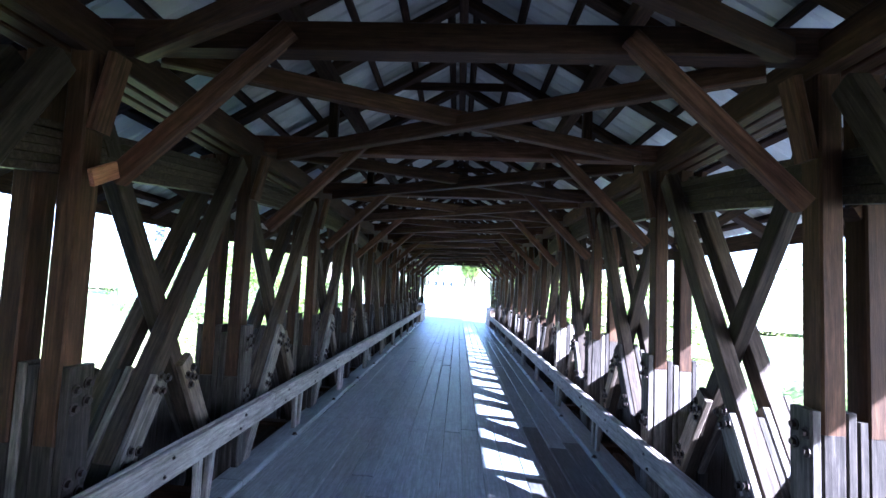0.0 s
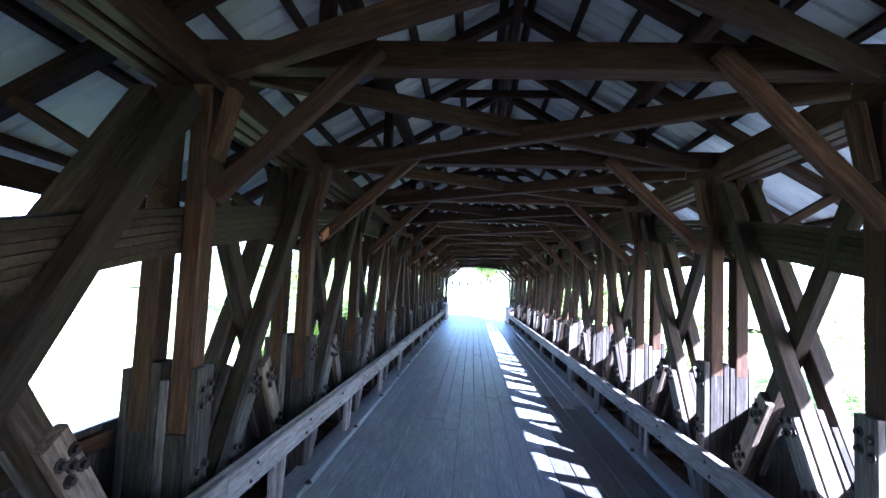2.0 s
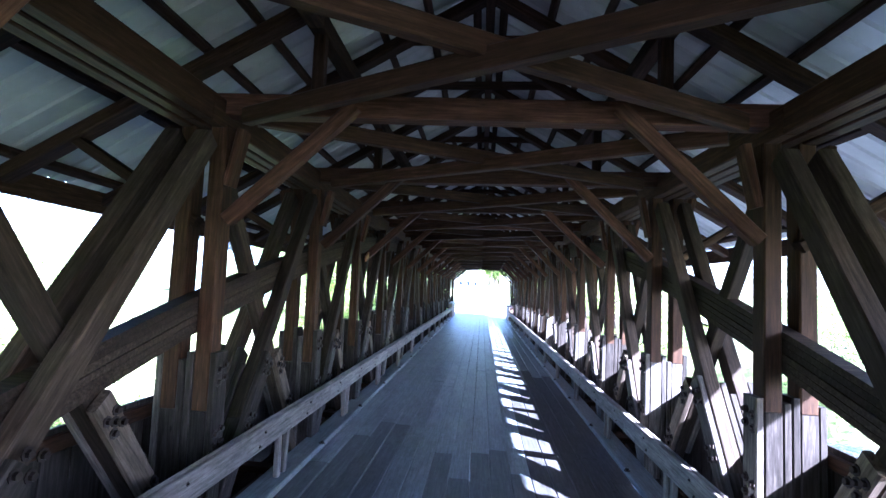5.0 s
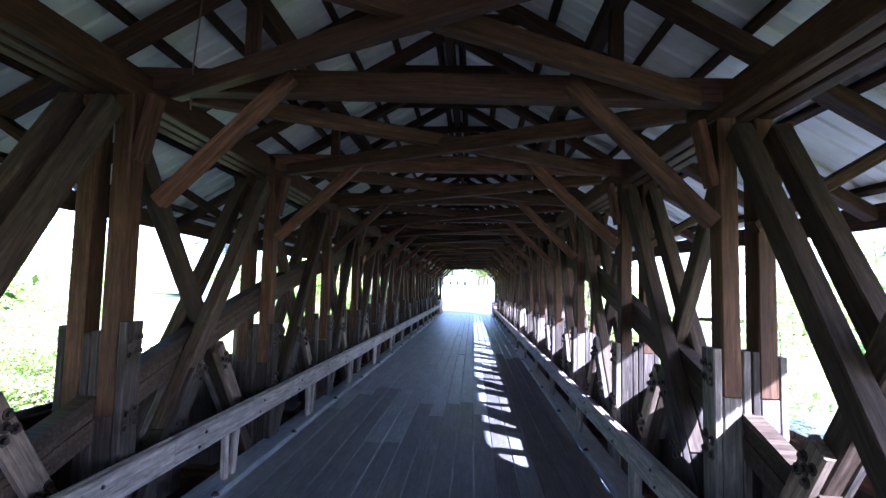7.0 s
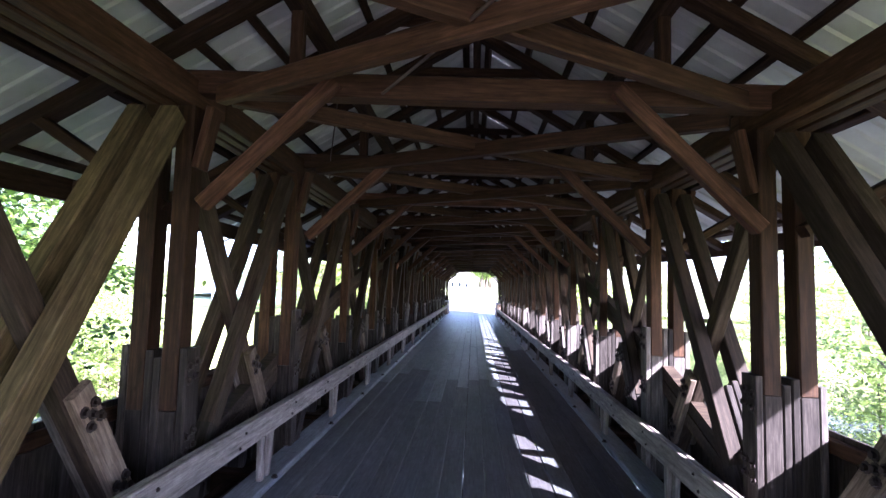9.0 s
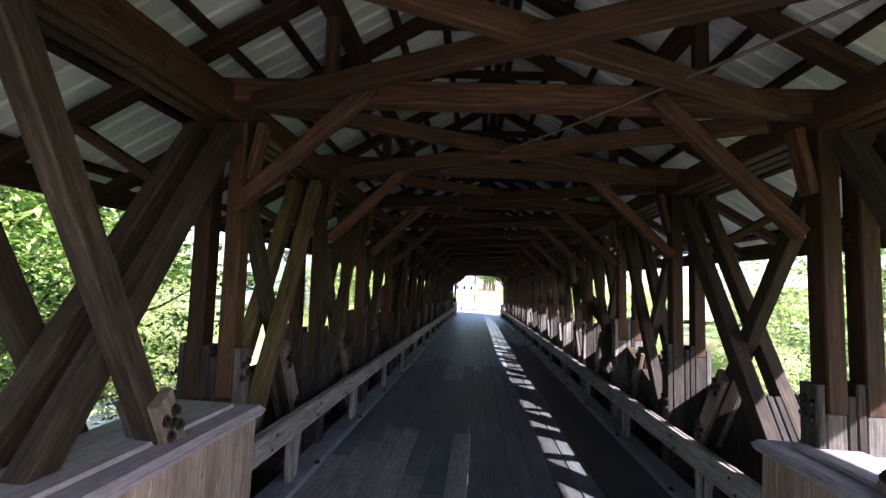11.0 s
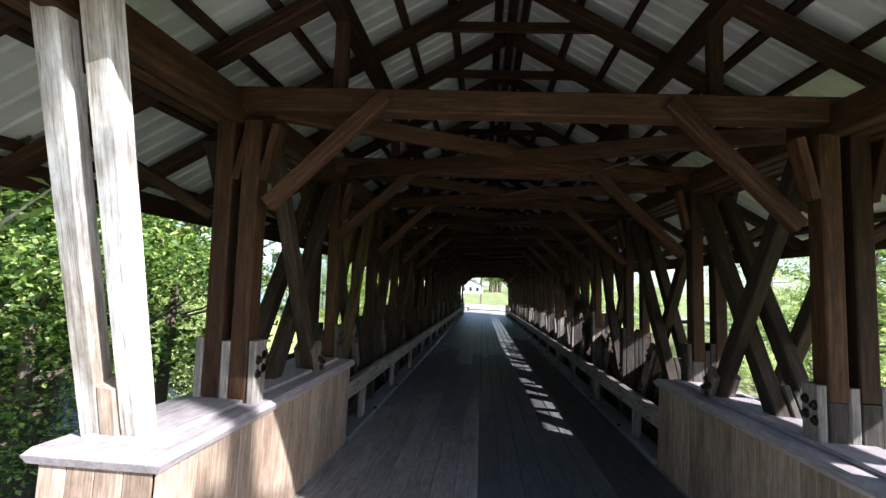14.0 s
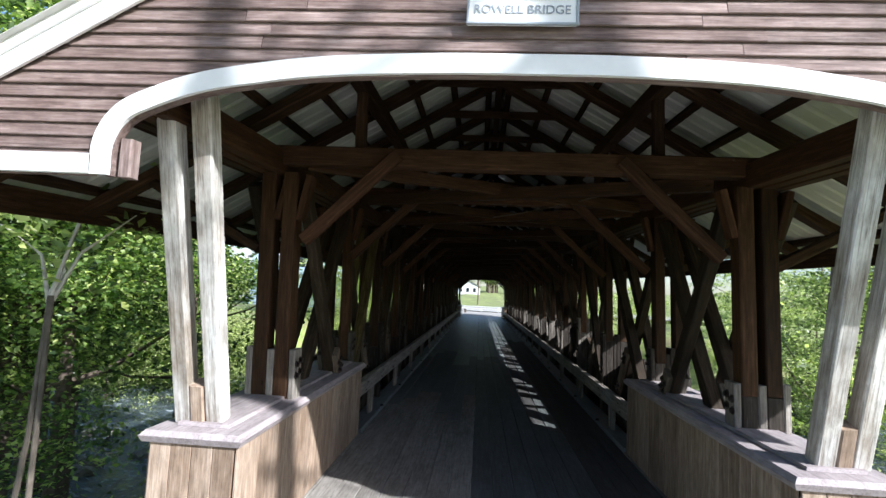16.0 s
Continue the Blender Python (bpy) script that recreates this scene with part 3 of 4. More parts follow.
# ---- roofing ----
METAL, nt, bsdf = material("galvanised_roofing", 0.62, 0.0)
mp, info = coords(nt, (1, 1, 1))
na = noise_at(nt, mp, 2.2, 6.0, 0.6)
r = ramp(nt, [(0.3, (0.50, 0.50, 0.465)), (0.7, (0.66, 0.66, 0.62))])
nt.links.new(na.outputs[0], r.inputs[0])
nt.links.new(r.outputs[0], bsdf.inputs["Base Color"])
bump(nt, bsdf, na.outputs[0], 0.12, 0.02)


def sheet_mesh(width):
    """A ribbed roofing sheet, eave to ridge along x, ribs every 0.23 m."""
    prof = []
    ribs = 4
    g = width / ribs
    for i in range(ribs):
        y = i * g
        prof += [(y, 0.0), (y + g - 0.075, 0.0), (y + g - 0.055, 0.022), (y + g - 0.030, 0.022), (y + g - 0.010, 0.0)]
    prof.append((width + 0.015, 0.001))
    run = (EAVE + 0.12) * math.hypot(1, 0.58)
    vs, fs = [], []
    for x in (0.0, run):
        for y, z in prof:
            vs.append((x, y, z))
        for y, z in prof:
            vs.append((x, y, z + 0.003))
    n = len(prof)
    for i in range(n - 1):
        fs.append((i, 2 * n + i, 2 * n + i + 1, i + 1))
        fs.append((n + i, n + i + 1, 3 * n + i + 1, 3 * n + i))
    fs.append((0, n, 3 * n, 2 * n))
    fs.append((n - 1, 3 * n - 1, 4 * n - 1, 2 * n - 1))
    return mesh_from("roof_sheet", vs, fs, METAL)


roof = thing("roof", "ribbed galvanised metal roofing sheets on a gable roof", "roof", "structure")
count = 54
sw = (L + 1.70) / count
SHEET = sheet_mesh(sw)
for e in (-1, 1):
    for i in range(count):
        y = -0.85 + sw * (i if e < 0 else i + 1)
        x0 = settled((e * (EAVE + 0.12), y, roof_z(EAVE + 0.12)))
        x1 = settled((0, y, roof_z(0)))
        up = (x1 - x0).cross(settled((e * 2.0, y - e * sw, 4.8)) - settled((e * 2.0, y, 4.8)))
        m = between(x0, x1, up if up.z > 0 else -up)
        attach(new("roof_sheet", SHEET), m, roof)
bm = bmesh.new()
prof = ((-0.2, roof_z(0.2) + 0.03), (0, roof_z(0) + 0.045), (0.2, roof_z(0.2) + 0.03))
rows = [[bm.verts.new(settled((x, y, z))) for x, z in prof] for y in (-0.85, 1.5, 4, 7, 10, 13, 16, L + 0.87)]
for a, b in zip(rows, rows[1:]):
    for j in range(2):
        bm.faces.new((a[j], a[j + 1], b[j + 1], b[j]))
bmesh.ops.solidify(bm, geom=bm.faces, thickness=0.004)
part("ridge_cap", bm, METAL, roof)

# slack cable strung across the near bays
crv = bpy.data.curves.new("cable", "CURVE")
crv.dimensions, crv.bevel_depth, crv.bevel_resolution = "3D", 0.012, 1
sp = crv.splines.new("POLY")
sp.points.add(24)
p0, p1 = Vector((2.20, 1.40, 3.70)), Vector((-0.85, 7.0, 3.74))
for i in range(25):
    t = i / 24
    q = p0.lerp(p1, t) - Vector((0, 0, 0.10 * 4 * t * (1 - t)))
    sp.points[i].co = (*q, 1)
crv.materials.append(CABLE)
tagged(attach(new("slack_cable", crv), Matrix.Identity(4)), "slack brown cable hanging from the tie beams", "cable")


# thin rope hanging from a purlin past a tie beam
bm = bmesh.new()
pts = [(-1.93, 9.55, 4.62), (-1.95, 9.56, 4.3), (-1.98, 9.57, 3.9), (-1.98, 9.58, 3.52)]
for a, b in zip(pts, pts[1:]):
    m = between(a, b)
    ring0 = [bm.verts.new(m @ Vector((0, 0.008 * math.cos(q * math.pi / 3), 0.008 * math.sin(q * math.pi / 3)))) for q in range(6)]
    ring1 = [bm.verts.new(m @ Vector(((Vector(b) - Vector(a)).length, 0.008 * math.cos(q * math.pi / 3), 0.008 * math.sin(q * math.pi / 3)))) for q in range(6)]
    for q in range(6):
        bm.faces.new((ring0[q], ring0[(q + 1) % 6], ring1[(q + 1) % 6], ring1[q]))
rope = part("rope", bm, CABLE, None)
tagged(rope, "thin brown rope hanging from a roof purlin", "rope")


# ---- ground, river and roads ----
def smooth(a, b, x):
    t = min(1.0, max(0.0, (x - a) / (b - a)))
    return t * t * (3 - 2 * t)


RIVER_Z = -3.6


def ground_z(x, y):
    bank = 2.0 + 0.10 * x + 0.8 * min(9.0, max(0.0, x - 6.0))
    bank -= 9.0 * smooth(3.0, 5.5, -x)
    near = smooth(bank, bank + 6.5, y)
    shore = -min(26.0, 1.25 * max(0.0, -x - 4.0)) if x < 0 else -min(11.0, 0.9 * max(0.0, x - 4.0))
    far = smooth(L - 8 + shore, L - 1 + shore, y)
    bed = -4.6
    z = bed * near * (1 - far)
    z += 0.5 * noise.noise((x * 0.09, y * 0.09, 3.0)) * (0.4 + 0.6 * near * (1 - far))
    if abs(x) < 6 and (y < 1.5 or y > L - 1.5):
        k = 1 - smooth(3.2, 6.0, abs(x))
        z = z * (1 - k) + (-0.12) * k
    else:
        z -= 0.35 * smooth(3.2, 7, abs(x))
    if abs(x) < 3.3 and -0.6 < y < L + 0.6:
        z = min(z, -0.4)
    if y > L + 50:
        z += 0.03 * (y - L - 50)
    return z


gr_mat, nt, bsdf = material("grassy_ground", 0.95)
mp, info = coords(nt, (1, 1, 1), 0.0)
n1 = noise_at(nt, mp, 0.35, 6.0)
n2 = noise_at(nt, mp, 9.0, 8.0)
c1 = ramp(nt, [(0.35, (0.20, 0.17, 0.10)), (0.5, (0.20, 0.25, 0.075)), (0.7, (0.34, 0.38, 0.14))])
nt.links.new(n1.outputs[0], c1.inputs[0])
c2 = ramp(nt, [(0.3, (0.6, 0.6, 0.6)), (0.7, (1.25, 1.25, 1.2))])
nt.links.new(n2.outputs[0], c2.inputs[0])
mm = mix(nt, "MULTIPLY", 1.0, c1.outputs[0], c2.outputs[0])
nt.links.new(mm.outputs[2], bsdf.inputs["Base Color"])
bump(nt, bsdf, n2.outputs[0], 0.6, 0.06)


def axis(lo, hi, far, fine, coarse):
    a = [lo + fine * i for i in range(int((hi - lo) / fine) + 1)]
    d, x = fine, a[-1]
    while x < far:
        d *= coarse
        x += d
        a.append(x)
    d, x = fine, a[0]
    while x > -far:
        d *= coarse
        x -= d
        a.insert(0, x)
    return a


gx, gy = axis(-26, 26, 1500, 1.0, 1.35), axis(-12, 64, 1500, 1.0, 1.35)
gv = [(x, y, ground_z(x, y) if abs(x) < 400 and abs(y) < 400 else ground_z(400 * (x > 0) - 200, min(400, max(-400, y)))) for y in gy for x in gx]
nx = len(gx)
gf = [(j * nx + i, j * nx + i + 1, (j + 1) * nx + i + 1, (j + 1) * nx + i) for j in range(len(gy) - 1) for i in range(nx - 1)]
ground = attach(new("ground", mesh_from("ground", gv, gf, gr_mat, True)), Matrix.Identity(4))
tagged(ground, "grassy river banks and fields around the bridge", "ground", kind="structure")

WATER, nt, bsdf = material("river_water", 0.06)
mp, info = coords(nt, (0.5, 1.0, 1), 0.0)
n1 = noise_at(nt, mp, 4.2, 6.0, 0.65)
# pale spots of the noise paint sky glints onto the ripples
glints = ramp(nt, [(0.0, (0.034, 0.046, 0.056)), (0.56, (0.055, 0.073, 0.088)), (0.63, (0.33, 0.37, 0.40))])
nt.links.new(n1.outputs[0], glints.inputs[0])
nt.links.new(glints.outputs[0], bsdf.inputs["Base Color"])
bump(nt, bsdf, n1.outputs[0], 0.6, 0.25)


def ripples():
    """The river's surface in a grid, fine and rippled beside the bridge."""
    xs = np.concatenate(([-160, -100, -60], np.arange(-40, 30.1, 0.22), [45, 90, 160]))
    ys = np.concatenate((np.arange(1, 22, 0.22), np.arange(22, L, 0.8), [L]))
    gx, gy = np.meshgrid(xs, ys)
    rng = np.random.default_rng(9)
    z = np.zeros_like(gx)
    for _ in range(26):
        w = rng.uniform(0.55, 2.6)
        a = rng.normal(0.3, 0.9)
        z += 0.013 * w * np.sin((gx * math.cos(a) + gy * math.sin(a)) * 2 * math.pi / w + rng.uniform(0, 6.28))
    v = np.stack((gx, gy, z * 0.5 + RIVER_Z), -1).reshape(-1, 3).tolist()
    n = len(xs)
    f = [(j * n + i, j * n + i + 1, (j + 1) * n + i + 1, (j + 1) * n + i) for j in range(len(ys) - 1) for i in range(n - 1)]
    return v, f


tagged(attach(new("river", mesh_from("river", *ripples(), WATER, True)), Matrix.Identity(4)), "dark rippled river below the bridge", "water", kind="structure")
BOULDER = plain("grey_river_stone", (0.20, 0.185, 0.165), 0.85, 0, 0.35, 5.0, 0.6)
rb = random.Random(12)
for _ in range(26):
    x, y = rb.uniform(-15.0, -6.5), rb.uniform(8.0, 15.5)
    bm = bmesh.new()
    bmesh.ops.create_icosphere(bm, subdivisions=2, radius=1.0)
    k, q = rb.uniform(0.14, 0.45), rb.uniform(0, 50)
    for v in bm.verts:
        v.co *= k * (1 + 0.45 * noise.noise(v.co * 1.3 + Vector((q, 0, 0))))
        v.co.z *= 0.6
    stone = part("boulder", bm, BOULDER, None, m=pose(x, y, RIVER_Z + 0.04, 0, 0, q * 7))
    tagged(stone, "rounded grey stone standing out of the river", "boulder", "river boulders")

ROADM = plain("pale_road", (0.33, 0.31, 0.285), 0.9, 0, 0.18, 6.0, 0.4)
for name, y0, y1 in (("road_1", -60.0, -0.36), ("road_2", L + 0.36, L + 14.0)):
    bm = bmesh.new()
    n = 40
    rows = []
    for i in range(n + 1):
        y = y0 + (y1 - y0) * i / n
        rows.append([bm.verts.new((x, y, max(ground_z(x, y), -0.2) + 0.10 if abs(x) > 3.0 else -0.015)) for x in (-3.4, -2.9, 0.0, 2.9, 3.4)])
    for a, b in zip(rows, rows[1:]):
        for j in range(4):
            bm.faces.new((a[j], a[j + 1], b[j + 1], b[j]))
    part(name, bm, ROADM, None)
    tagged(bpy.data.objects[name], "pale dusty road surface leading onto the bridge", "road", kind="structure")
cross = thing("road_3", "pale road crossing beyond the far end", "road", "structure")
bm = bmesh.new()
q = [bm.verts.new((x, y, 0.10)) for x, y in ((-40, L + 16), (40, L + 16), (40, L + 34), (-40, L + 34))]
bm.faces.new(q)
part("surface", bm, ROADM, cross)

# ---- trees ----
BARK = plain("grey_brown_bark", (0.11, 0.085, 0.065), 0.95, 0, 0.4, 14.0, 0.8)
GREYBARK = plain("dull_grey_bark", (0.12, 0.102, 0.080), 0.9, 0, 0.35, 7.0, 0.6)
PALEBARK = plain("pale_bark", (0.58, 0.54, 0.47), 0.9, 0, 0.25, 10.0, 0.5)


def leaf_material(name, a, b, c):
    mat, nt, bsdf = material(name, 0.38)
    geo = nt.nodes.new("ShaderNodeNewGeometry")
    col = ramp(nt, [(0.1, a), (0.62, b), (1.0, c)])
    nt.links.new(geo.outputs["Random Per Island"], col.inputs[0])
    nt.links.new(col.outputs[0], bsdf.inputs["Base Color"])
    tr = nt.nodes.new("ShaderNodeBsdfTranslucent")
    br = mix(nt, "MULTIPLY", 1.0, col.outputs[0], (1.4, 1.6, 0.85))
    nt.links.new(br.outputs[2], tr.inputs["Color"])
    ms = nt.nodes.new("ShaderNodeMixShader")
    ms.inputs[0].default_value = 0.45
    nt.links.new(bsdf.outputs[0], ms.inputs[1])
    nt.links.new(tr.outputs[0], ms.inputs[2])
    nt.links.new(ms.outputs[0], nt.nodes["Material Output"].inputs[0])
    return mat


LEAF1 = leaf_material("leaves_mid_green", (0.055, 0.095, 0.036), (0.225, 0.315, 0.110), (0.50, 0.57, 0.26))
LEAF3 = leaf_material("leaves_deep_green", (0.030, 0.060, 0.018), (0.17, 0.27, 0.072), (0.62, 0.69, 0.24))
LEAF2 = leaf_material("leaves_yellow_green", (0.110, 0.155, 0.052), (0.36, 0.42, 0.145), (0.62, 0.65, 0.31))


def tube(bm, pts, radii, n=7):
    rings = []
    for i, (p, r) in enumerate(zip(pts, radii)):
        a, b = pts[max(0, i - 1)], pts[min(len(pts) - 1, i + 1)]
        d = (b - a).normalized()
        u = d.orthogonal().normalized()
        v = d.cross(u)
        rings.append([bm.verts.new(p + (u * math.cos(2 * math.pi * j / n) + v * math.sin(2 * math.pi * j / n)) * r) for j in range(n)])
    for a, b in zip(rings, rings[1:]):
        for j in range(n):
            bm.faces.new((a[j], a[(j + 1) % n], b[(j + 1) % n], b[j]))


def leaves(rng, centers, per, spread, size, mat):
    """Small folded leaves strewn in clumps round the centres."""
    c = np.repeat(np.array(centers), per, axis=0)
    n = len(c)
    c = c + rng.normal(0, 1, (n, 3)) * spread * np.array((1.25, 1.25, 0.32))
    d = rng.normal(0, 1, (n, 3)) * np.array((1, 1, 0.45)) + np.array((0, 0, -0.25))
    d /= np.linalg.norm(d, axis=1, keepdims=True)
    up = rng.normal(0, 0.5, (n, 3)) + np.array((0, 0, 1.0))
    s = np.cross(d, up)
    s /= np.linalg.norm(s, axis=1, keepdims=True) + 1e-9
    k = size * rng.uniform(0.6, 1.25, (n, 1))
    nr = np.cross(s, d)
    v = np.stack([c, c + d * k * 0.5 + s * k * 0.30 + nr * k * 0.08, c + d * k, c + d * k * 0.5 - s * k * 0.30 + nr * k * 0.08], 1).reshape(-1, 3)
    me = bpy.data.meshes.new("crown")
    me.vertices.add(4 * n)
    me.vertices.foreach_set("co", v.ravel().astype(np.float32))
    i = np.arange(n) * 4
    tri = np.stack([i, i + 1, i + 2, i, i + 2, i + 3], 1).ravel()
    me.loops.add(6 * n)
    me.loops.foreach_set("vertex_index", tri.astype(np.int32))
    me.polygons.add(2 * n)
    me.polygons.foreach_set("loop_start", (np.arange(2 * n) * 3).astype(np.int32))
    me.materials.append(mat)
    me.update(calc_edges=True)
    return me


def tree(seed, height, radius, base, clumps, per, size, mat, bark, label):
    """A broad-leaved tree at the origin; base: where the crown starts."""
    rng = np.random.default_rng(seed)
    t = thing("tree", label, "tree", group="riverside trees")
    bm = bmesh.new()
    lean = rng.uniform(-0.09, 0.09, 2) * height
    trunk = [Vector((lean[0] * f * f + 0.06 * math.sin(5 * f + seed), lean[1] * f * f, height * 0.9 * f)) for f in np.linspace(0, 1, 9)]
    tube(bm, trunk, [0.028 * height * 0.6 * (1.15 - f) for f in np.linspace(0, 1, 9)], 8)
    tips = []
    for i in range(15):
        f = rng.uniform(base / height * 0.8, 0.92)
        root = trunk[0].lerp(trunk[-1], f)
        ang, out = rng.uniform(0, 2 * math.pi), radius * rng.uniform(0.55, 1.0) * (1.15 - 0.6 * f)
        tip = root + Vector((math.cos(ang) * out, math.sin(ang) * out, out * rng.uniform(0.1, 0.7)))
        midp = root.lerp(tip, 0.5) + Vector((0, 0, -0.08 * out))
        r = 0.010 * height * 0.6 * (1.1 - f)
        tube(bm, [root, midp, tip], [r, r * 0.65, r * 0.25], 5)
        tips += [midp.lerp(tip, 0.45), tip]
    part("trunk", bm, bark, t)
    cent = []
    while len(cent) < clumps:
        if rng.uniform() < 0.45:
            q = tips[rng.integers(len(tips))] + Vector(rng.normal(0, 0.45, 3))
        else:
            q = Vector(rng.normal(0, 1, 3))
            q = q.normalized() * rng.uniform(0.55, 1.0) ** 0.5
            q = Vector((q.x * radius, q.y * radius, base + (q.z * 0.5 + 0.5) * (height - base)))
            fz = (q.z - base) / (height - base)
            wide = math.sin(math.pi * min(1, 0.18 + 0.82 * fz)) ** 0.6
            q.x, q.y = q.x * wide + lean[0] * fz, q.y * wide + lean[1] * fz
            if noise.noise((q.x * 0.7 + seed, q.y * 0.7, q.z * 0.7)) < -0.12:
                continue
        cent.append(tuple(q))
    attach(new("crown", leaves(rng, cent, per, 0.30, size, mat)), Matrix.Identity(4), t)
    return t


protos = [
    tree(3, 11.0, 3.6, 1.2, 190, 62, 0.165, LEAF1, BARK, "broad green leafy tree on the river bank"),
    tree(5, 9.0, 3.4, 0.6, 120, 62, 0.155, LEAF2, BARK, "yellow-green leafy tree on the river bank"),
    tree(8, 13.0, 4.0, 2.0, 230, 90, 0.135, LEAF3, BARK, "tall green leafy tree on the river bank"),
    tree(13, 4.2, 2.5, 0.1, 80, 60, 0.13, LEAF2, BARK, "low yellow-green bush at the water's edge"),
    tree(21, 10.5, 3.0, 3.4, 150, 80, 0.125, LEAF3, BARK, "slender leafy tree leaning over the river bank"),
    tree(41, 3.8, 2.4, 0.3, 70, 42, 0.13, LEAF3, BARK, "low dark green bush leaning over the water"),
    tree(34, 21.0, 3.2, 14.5, 34, 40, 0.16, LEAF1, BARK, "thin-crowned tall tree beside the road"),
]
spots = []
rs = random.Random(4)


def wood_belt(n, x0, x1, y0, y1, kinds):
    for _ in range(n):
        spots.append((rs.uniform(x0, x1), rs.uniform(y0, y1), rs.choice(kinds)))


# the left bank beyond the water, the woods across the river, thickets by the near end
wood_belt(13, -33, -16, 25, 34, (3,))
wood_belt(5, -22, -14, 24, 28, (3,))
wood_belt(6, -58, -34, 18, 44, (3, 1))
wood_belt(12, -40, -12, 36, L + 6, (3, 1, 3, 3))
wood_belt(5, -16, -9, L - 2, L + 8, (1, 3))
wood_belt(4, 17, 36, 36, 40, (3, 3, 1))
wood_belt(4, 16, 34, 31.5, 34.5, (3,))
wood_belt(5, 16, 44, 40, L + 6, (3, 1, 3))
wood_belt(4, 42, 64, 14, 36, (0, 2, 1))
wood_belt(9, -15, -5.5, L - 13, L - 3, (1, 3, 3))
wood_belt(9, 5.5, 15, L - 13, L - 3, (1, 3, 3))
wood_belt(6, -26, -14, -9, 2, (0, 1, 2))
wood_belt(16, -30, 30, L + 150, L + 170, (0, 2, 2))
wood_belt(5, -3, 7, L + 140, L + 150, (2, 0))
wood_belt(8, -21, -13, 20, 26, (3,))
spots += [(14.0, 19.0, 1), (16.5, 21.5, 1), (18.5, 18.5, 1), (20.5, 23.0, 0), (15.5, 23.5, 3), (22.5, 20.0, 1), (13.2, 17.5, 3), (17.5, 24.5, 3), (24.0, 26.0, 1)]
spots += [(-8.8, 6.6, 4), (-10.5, 9.0, 4), (-9.6, 4.8, 4), (-8.0, 9.6, 4), (-12.2, 9.8, 2), (-15.5, 12.0, 2), (-11.2, 7.8, 2), (-14.2, 13.5, 2), (-13.0, 8.2, 4), (-14.5, 7.0, 2), (-8.3, 5.4, 5)]
used = set()
for x, y, k in spots:
    m = pose(x, y, max(ground_z(x, y), RIVER_Z - 0.3) - 0.1, 0, 0, rs.uniform(0, 360)) @ Matrix.Scale(rs.uniform(1.05, 1.4) if k in (0, 1, 2) else 1.0, 4)
    if k not in used:
        used.add(k)
        protos[k].matrix_basis = m
        continue
    copy_thing(protos[k], m)
protos[6].matrix_basis = pose(10.6, -7.2, ground_z(10.6, -7.2) - 0.1, 0, 0, 107)
copy_thing(protos[6], pose(7.9, -8.6, ground_z(7.9, -8.6) - 0.1, 0, 0, 307) @ Matrix.Diagonal((0.6, 0.6, 1.0, 1.0)))

# pale forked sapling beside the parapet
sap = thing("sapling", "slender pale-barked young tree with a few broad leaves", "tree", at=(-5.2, 1.5, ground_z(-5.2, 1.5)))
rng = np.random.default_rng(77)
bm = bmesh.new()
root = Vector((-5.35, 1.4, ground_z(-5.2, 1.5) - 0.1))
fork = Vector((-4.98, 1.62, 2.0))
for off, w in ((0.0, 0.0), (0.20, 0.10)):
    o = Vector((off, 0.1 * off, 0))
    tube(bm, [root + o * 1.5, root.lerp(fork, 0.25) + o + Vector((0.10 - w, 0, 0)), root.lerp(fork, 0.5) + o * 0.9 + Vector((-0.06 + w, 0.05, 0)), root.lerp(fork, 0.78) + o * 0.4 + Vector((0.05, 0, 0)), fork + o * 0.1], [0.050, 0.042, 0.035, 0.030, 0.026], 8)
part("trunk", bm, GREYBARK, sap, "dark grey-brown twin stems")
tips = []
for dx, dy, dz in ((0.34, 0.1, 1.30), (0.80, 0.15, 0.95), (0.10, 0.35, 1.55), (-0.80, -0.1, 0.85), (-0.35, 0.4, 0.5)):
    tip = fork + Vector((dx, dy, dz))
    bend = fork.lerp(tip, 0.45) + Vector((-0.22 * dx, 0.08, 0.06))
    bm = bmesh.new()
    tube(bm, [fork - Vector((0, 0, 0.15 * abs(dx))), bend, bend.lerp(tip, 0.55) + Vector((0.03, 0, 0.02)), tip], [0.026, 0.018, 0.012, 0.006], 6)
    part("limb", bm, PALEBARK, sap, "pale grey bare limb")
    for f in (0.05, 0.3, 0.5, 0.7, 0.88):
        tips.append(tuple(bend.lerp(tip, f) + Vector(rng.normal(0, 0.28, 3)) + Vector((0, 0, 0.10))))
    tips.append(tuple(tip))
attach(new("crown", leaves(rng, tips, 7, 0.17, 0.17, LEAF2)), Matrix.Identity(4), sap)

# fresh reddish boards nailed to the old frame on one side
FRESH = wood("fresh_reddish_board", (0.20, 0.075, 0.035), (0.36, 0.15, 0.075), (0.50, 0.24, 0.13), 0.6, 0.1)
for p0, p1, w in (((-2.28, 24.66, 3.90), (-1.78, 24.66, 4.22), 0.14), ((-2.20, 17.62, 2.68), (-2.20, 17.84, 2.78), 0.11)):
    b = bar("patch_board", p0, p1, 0.03, w, FRESH, None, up=(0, 1, 0) if p0[1] == p1[1] else None)
    tagged(b, "short fresh reddish board nailed to dark old timber", "board", "patch boards")

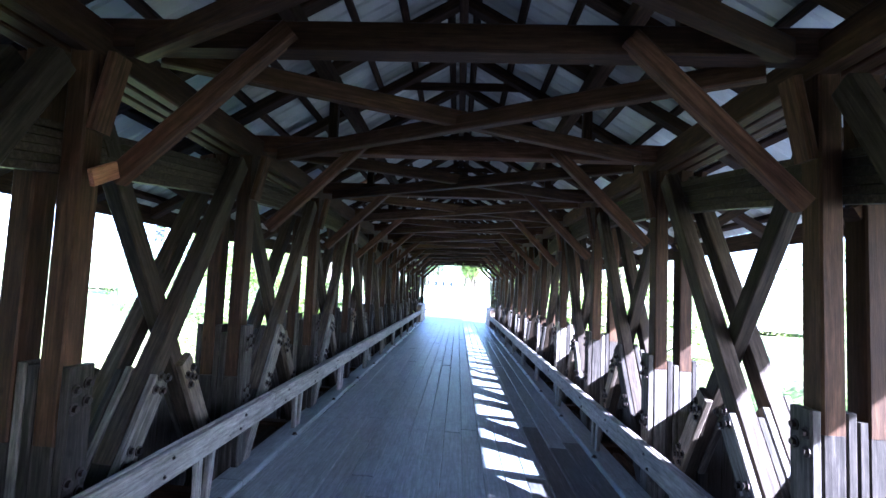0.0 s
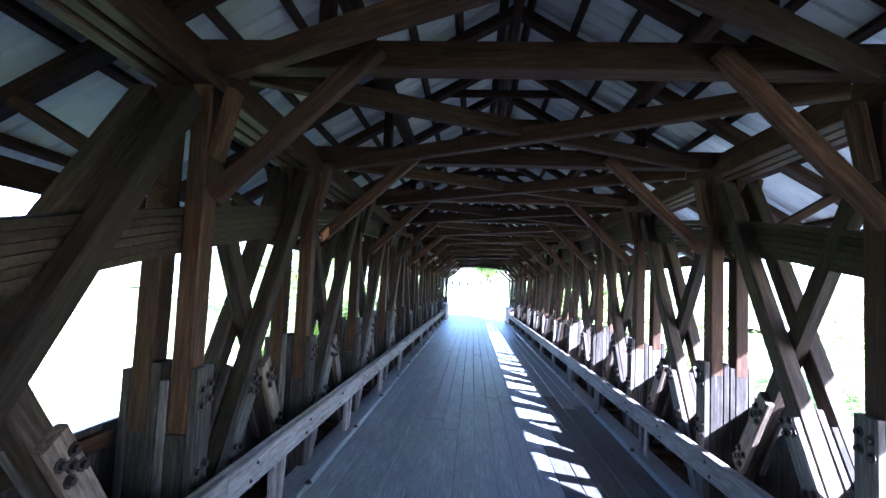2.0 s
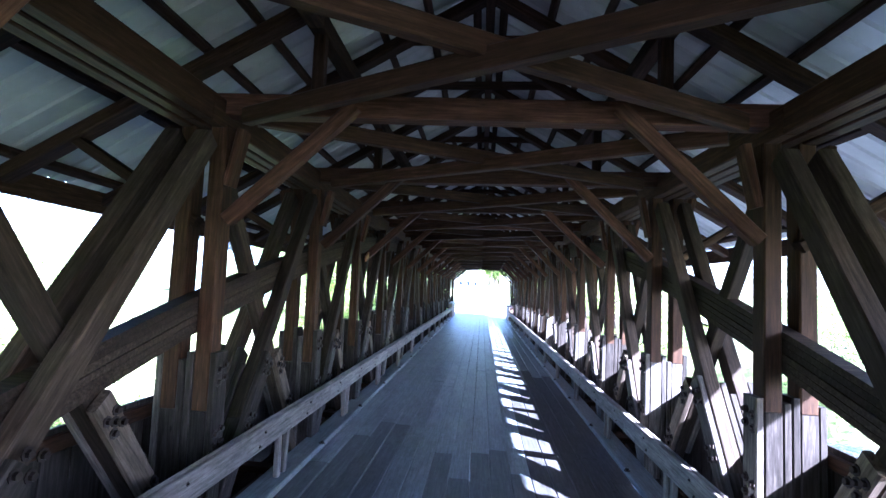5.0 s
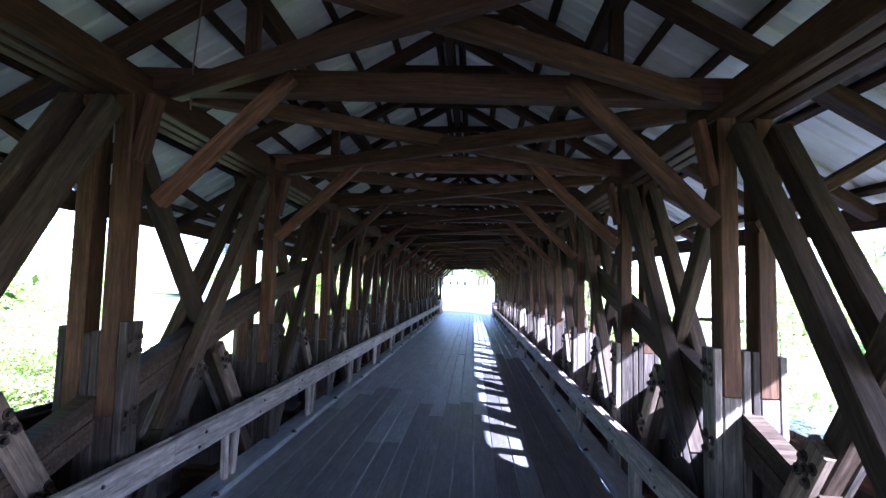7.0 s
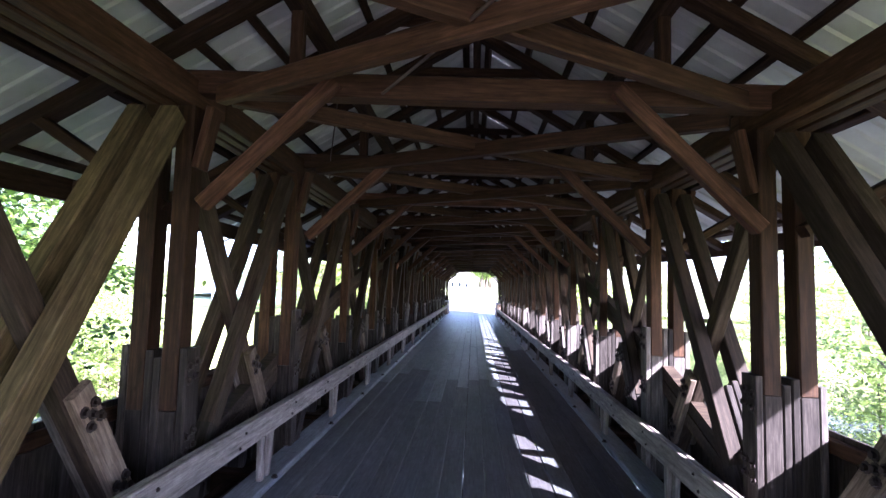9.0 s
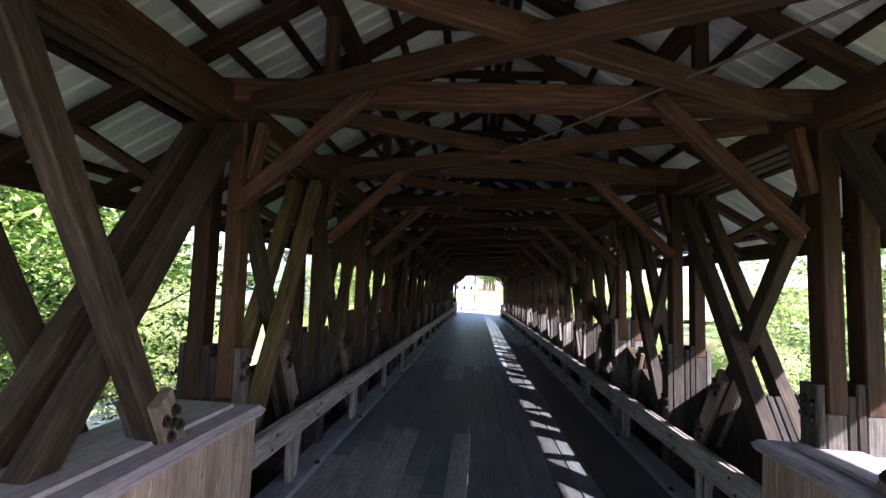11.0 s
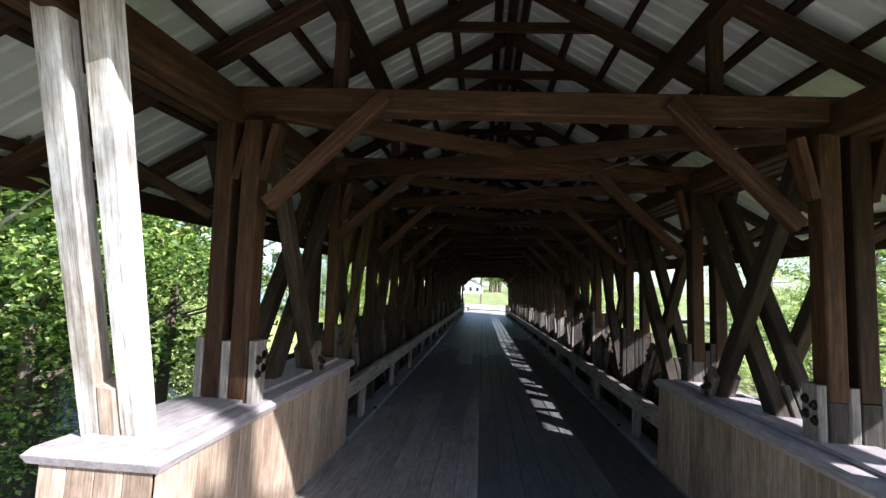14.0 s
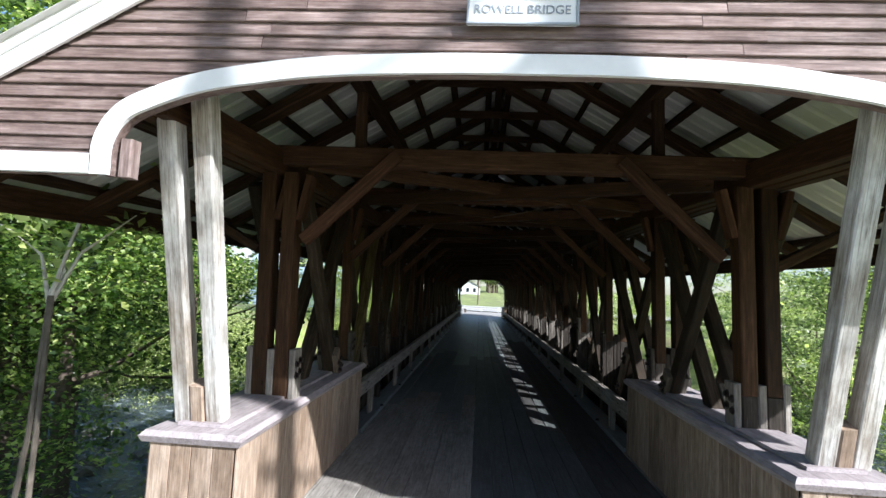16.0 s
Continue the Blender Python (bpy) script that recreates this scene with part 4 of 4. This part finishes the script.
# beyond the far end: a house, a white rail, a pole, a bench
FARWHITE = plain("far_white_paint", (0.50, 0.52, 0.54), 0.6, 0, 0.06, 4.0, 0.05)
FARROOF = plain("grey_shingles", (0.16, 0.16, 0.17), 0.9, 0, 0.25, 8.0, 0.4)
GLASSY = plain("dark_window_glass", (0.02, 0.024, 0.03), 0.08)
hx, hy, hz = -4.4, L + 122.0, ground_z(-4.4, L + 122.0)
house = thing("house", "white clapboard house with a grey roof in a green field", "house", at=(hx, hy, hz))
bm = bmesh.new()
prof = ((-4.2, -0.3), (4.2, -0.3), (4.2, 2.6), (0, 4.4), (-4.2, 2.6))
rows = [[bm.verts.new((hx + x, hy + d, hz + z)) for x, z in prof] for d in (0, 9)]
for a in rows:
    bm.faces.new(a)
for j in range(5):
    bm.faces.new((rows[0][j], rows[0][(j + 1) % 5], rows[1][(j + 1) % 5], rows[1][j]))
bmesh.ops.recalc_face_normals(bm, faces=bm.faces)
part("wall", bm, FARWHITE, house)
for e in (-1, 1):
    bar("roof", (hx + e * 2.3, hy - 0.35, hz + 3.52), (hx + e * 2.3, hy + 9.35, hz + 3.52), 5.1, 0.16, FARROOF, house, up=(e * 0.43, 0, 1))
for x, z in ((-2.3, 0.8), (0.0, 0.8), (2.3, 0.8)):
    w = bar("window", (hx + x, hy - 0.02, hz + z - 0.1), (hx + x, hy - 0.02, hz + z + 1.25), 0.9, 0.05, GLASSY, house, "dark window")
    for e in (-0.5, 0.5):
        bar("frame", (hx + x + e, hy - 0.05, hz + z - 0.16), (hx + x + e, hy - 0.05, hz + z + 1.3), 0.1, 0.06, FARWHITE, w)
BLUEW = plain("pale_blue_clapboard", (0.36, 0.47, 0.58), 0.7, 0, 0.08, 4.0, 0.1)
bx, by, bz = -23.0, L + 6.5, 1.2
blue = thing("house", "pale blue clapboard house with a grey roof above the far bank", "house", at=(bx, by, bz))
bm = bmesh.new()
prof = ((-4.5, -2.5), (4.5, -2.5), (4.5, 4.2), (0, 6.6), (-4.5, 4.2))
rows = [[bm.verts.new((bx + x, by + d, bz + z)) for x, z in prof] for d in (0, 9)]
for a in rows:
    bm.faces.new(a)
for j in range(5):
    bm.faces.new((rows[0][j], rows[0][(j + 1) % 5], rows[1][(j + 1) % 5], rows[1][j]))
bmesh.ops.recalc_face_normals(bm, faces=bm.faces)
part("wall", bm, BLUEW, blue)
for e in (-1, 1):
    bar("roof", (bx + e * 2.5, by - 0.35, bz + 5.42), (bx + e * 2.5, by + 9.35, bz + 5.42), 5.6, 0.16, FARROOF, blue, up=(e * 0.53, 0, 1))
for x, z in ((-2.6, 0.6), (0.0, 0.6), (2.6, 0.6), (-1.6, 3.2), (1.6, 3.2)):
    w = bar("window", (bx + x, by - 0.02, bz + z), (bx + x, by - 0.02, bz + z + 1.3), 0.9, 0.05, GLASSY, blue, "dark window")
    for e in (-0.5, 0.5):
        bar("frame", (bx + x + e, by - 0.05, bz + z - 0.05), (bx + x + e, by - 0.05, bz + z + 1.35), 0.1, 0.06, FARWHITE, w)
fr = thing("road_barrier", "white painted rail barrier beside the far road", "barrier", at=(0, L + 14.0, 0.1))
for i in range(9):
    x = -9 + 2.25 * i
    bar("barrier_post", (x, L + 14.0, -0.5), (x, L + 14.0, 0.74), 0.11, 0.11, FARWHITE, fr)
for z in (0.14, 0.40, 0.66):
    bar("barrier_rail", (-9.1, L + 13.9, z), (9.1, L + 13.9, z), 0.04, 0.075, FARWHITE, fr)
pz = ground_z(-0.6, L + 56)
up_ = thing("utility_pole", "weathered grey utility pole with a crossarm", "pole", at=(-0.6, L + 56, pz))
bm = bmesh.new()
tube(bm, [Vector((-0.6, L + 56, pz - 0.4)), Vector((-0.6, L + 56, pz + 9.0))], [0.15, 0.10], 10)
part("shaft", bm, BARK, up_)
bar("crossarm", (-1.7, L + 55.86, pz + 8.3), (0.5, L + 55.86, pz + 8.3), 0.1, 0.12, BARK, up_)
be = thing("bench", "low dark wooden bench beside the far road", "bench", at=(-2.3, L + 9.0, 0))
bar("seat", (-2.85, L + 9, 0.40), (-1.75, L + 9, 0.40), 0.36, 0.05, BARK, be)
for x in (-2.7, -1.9):
    bar("leg", (x, L + 9, -0.1), (x, L + 9, 0.38), 0.30, 0.06, BARK, be)
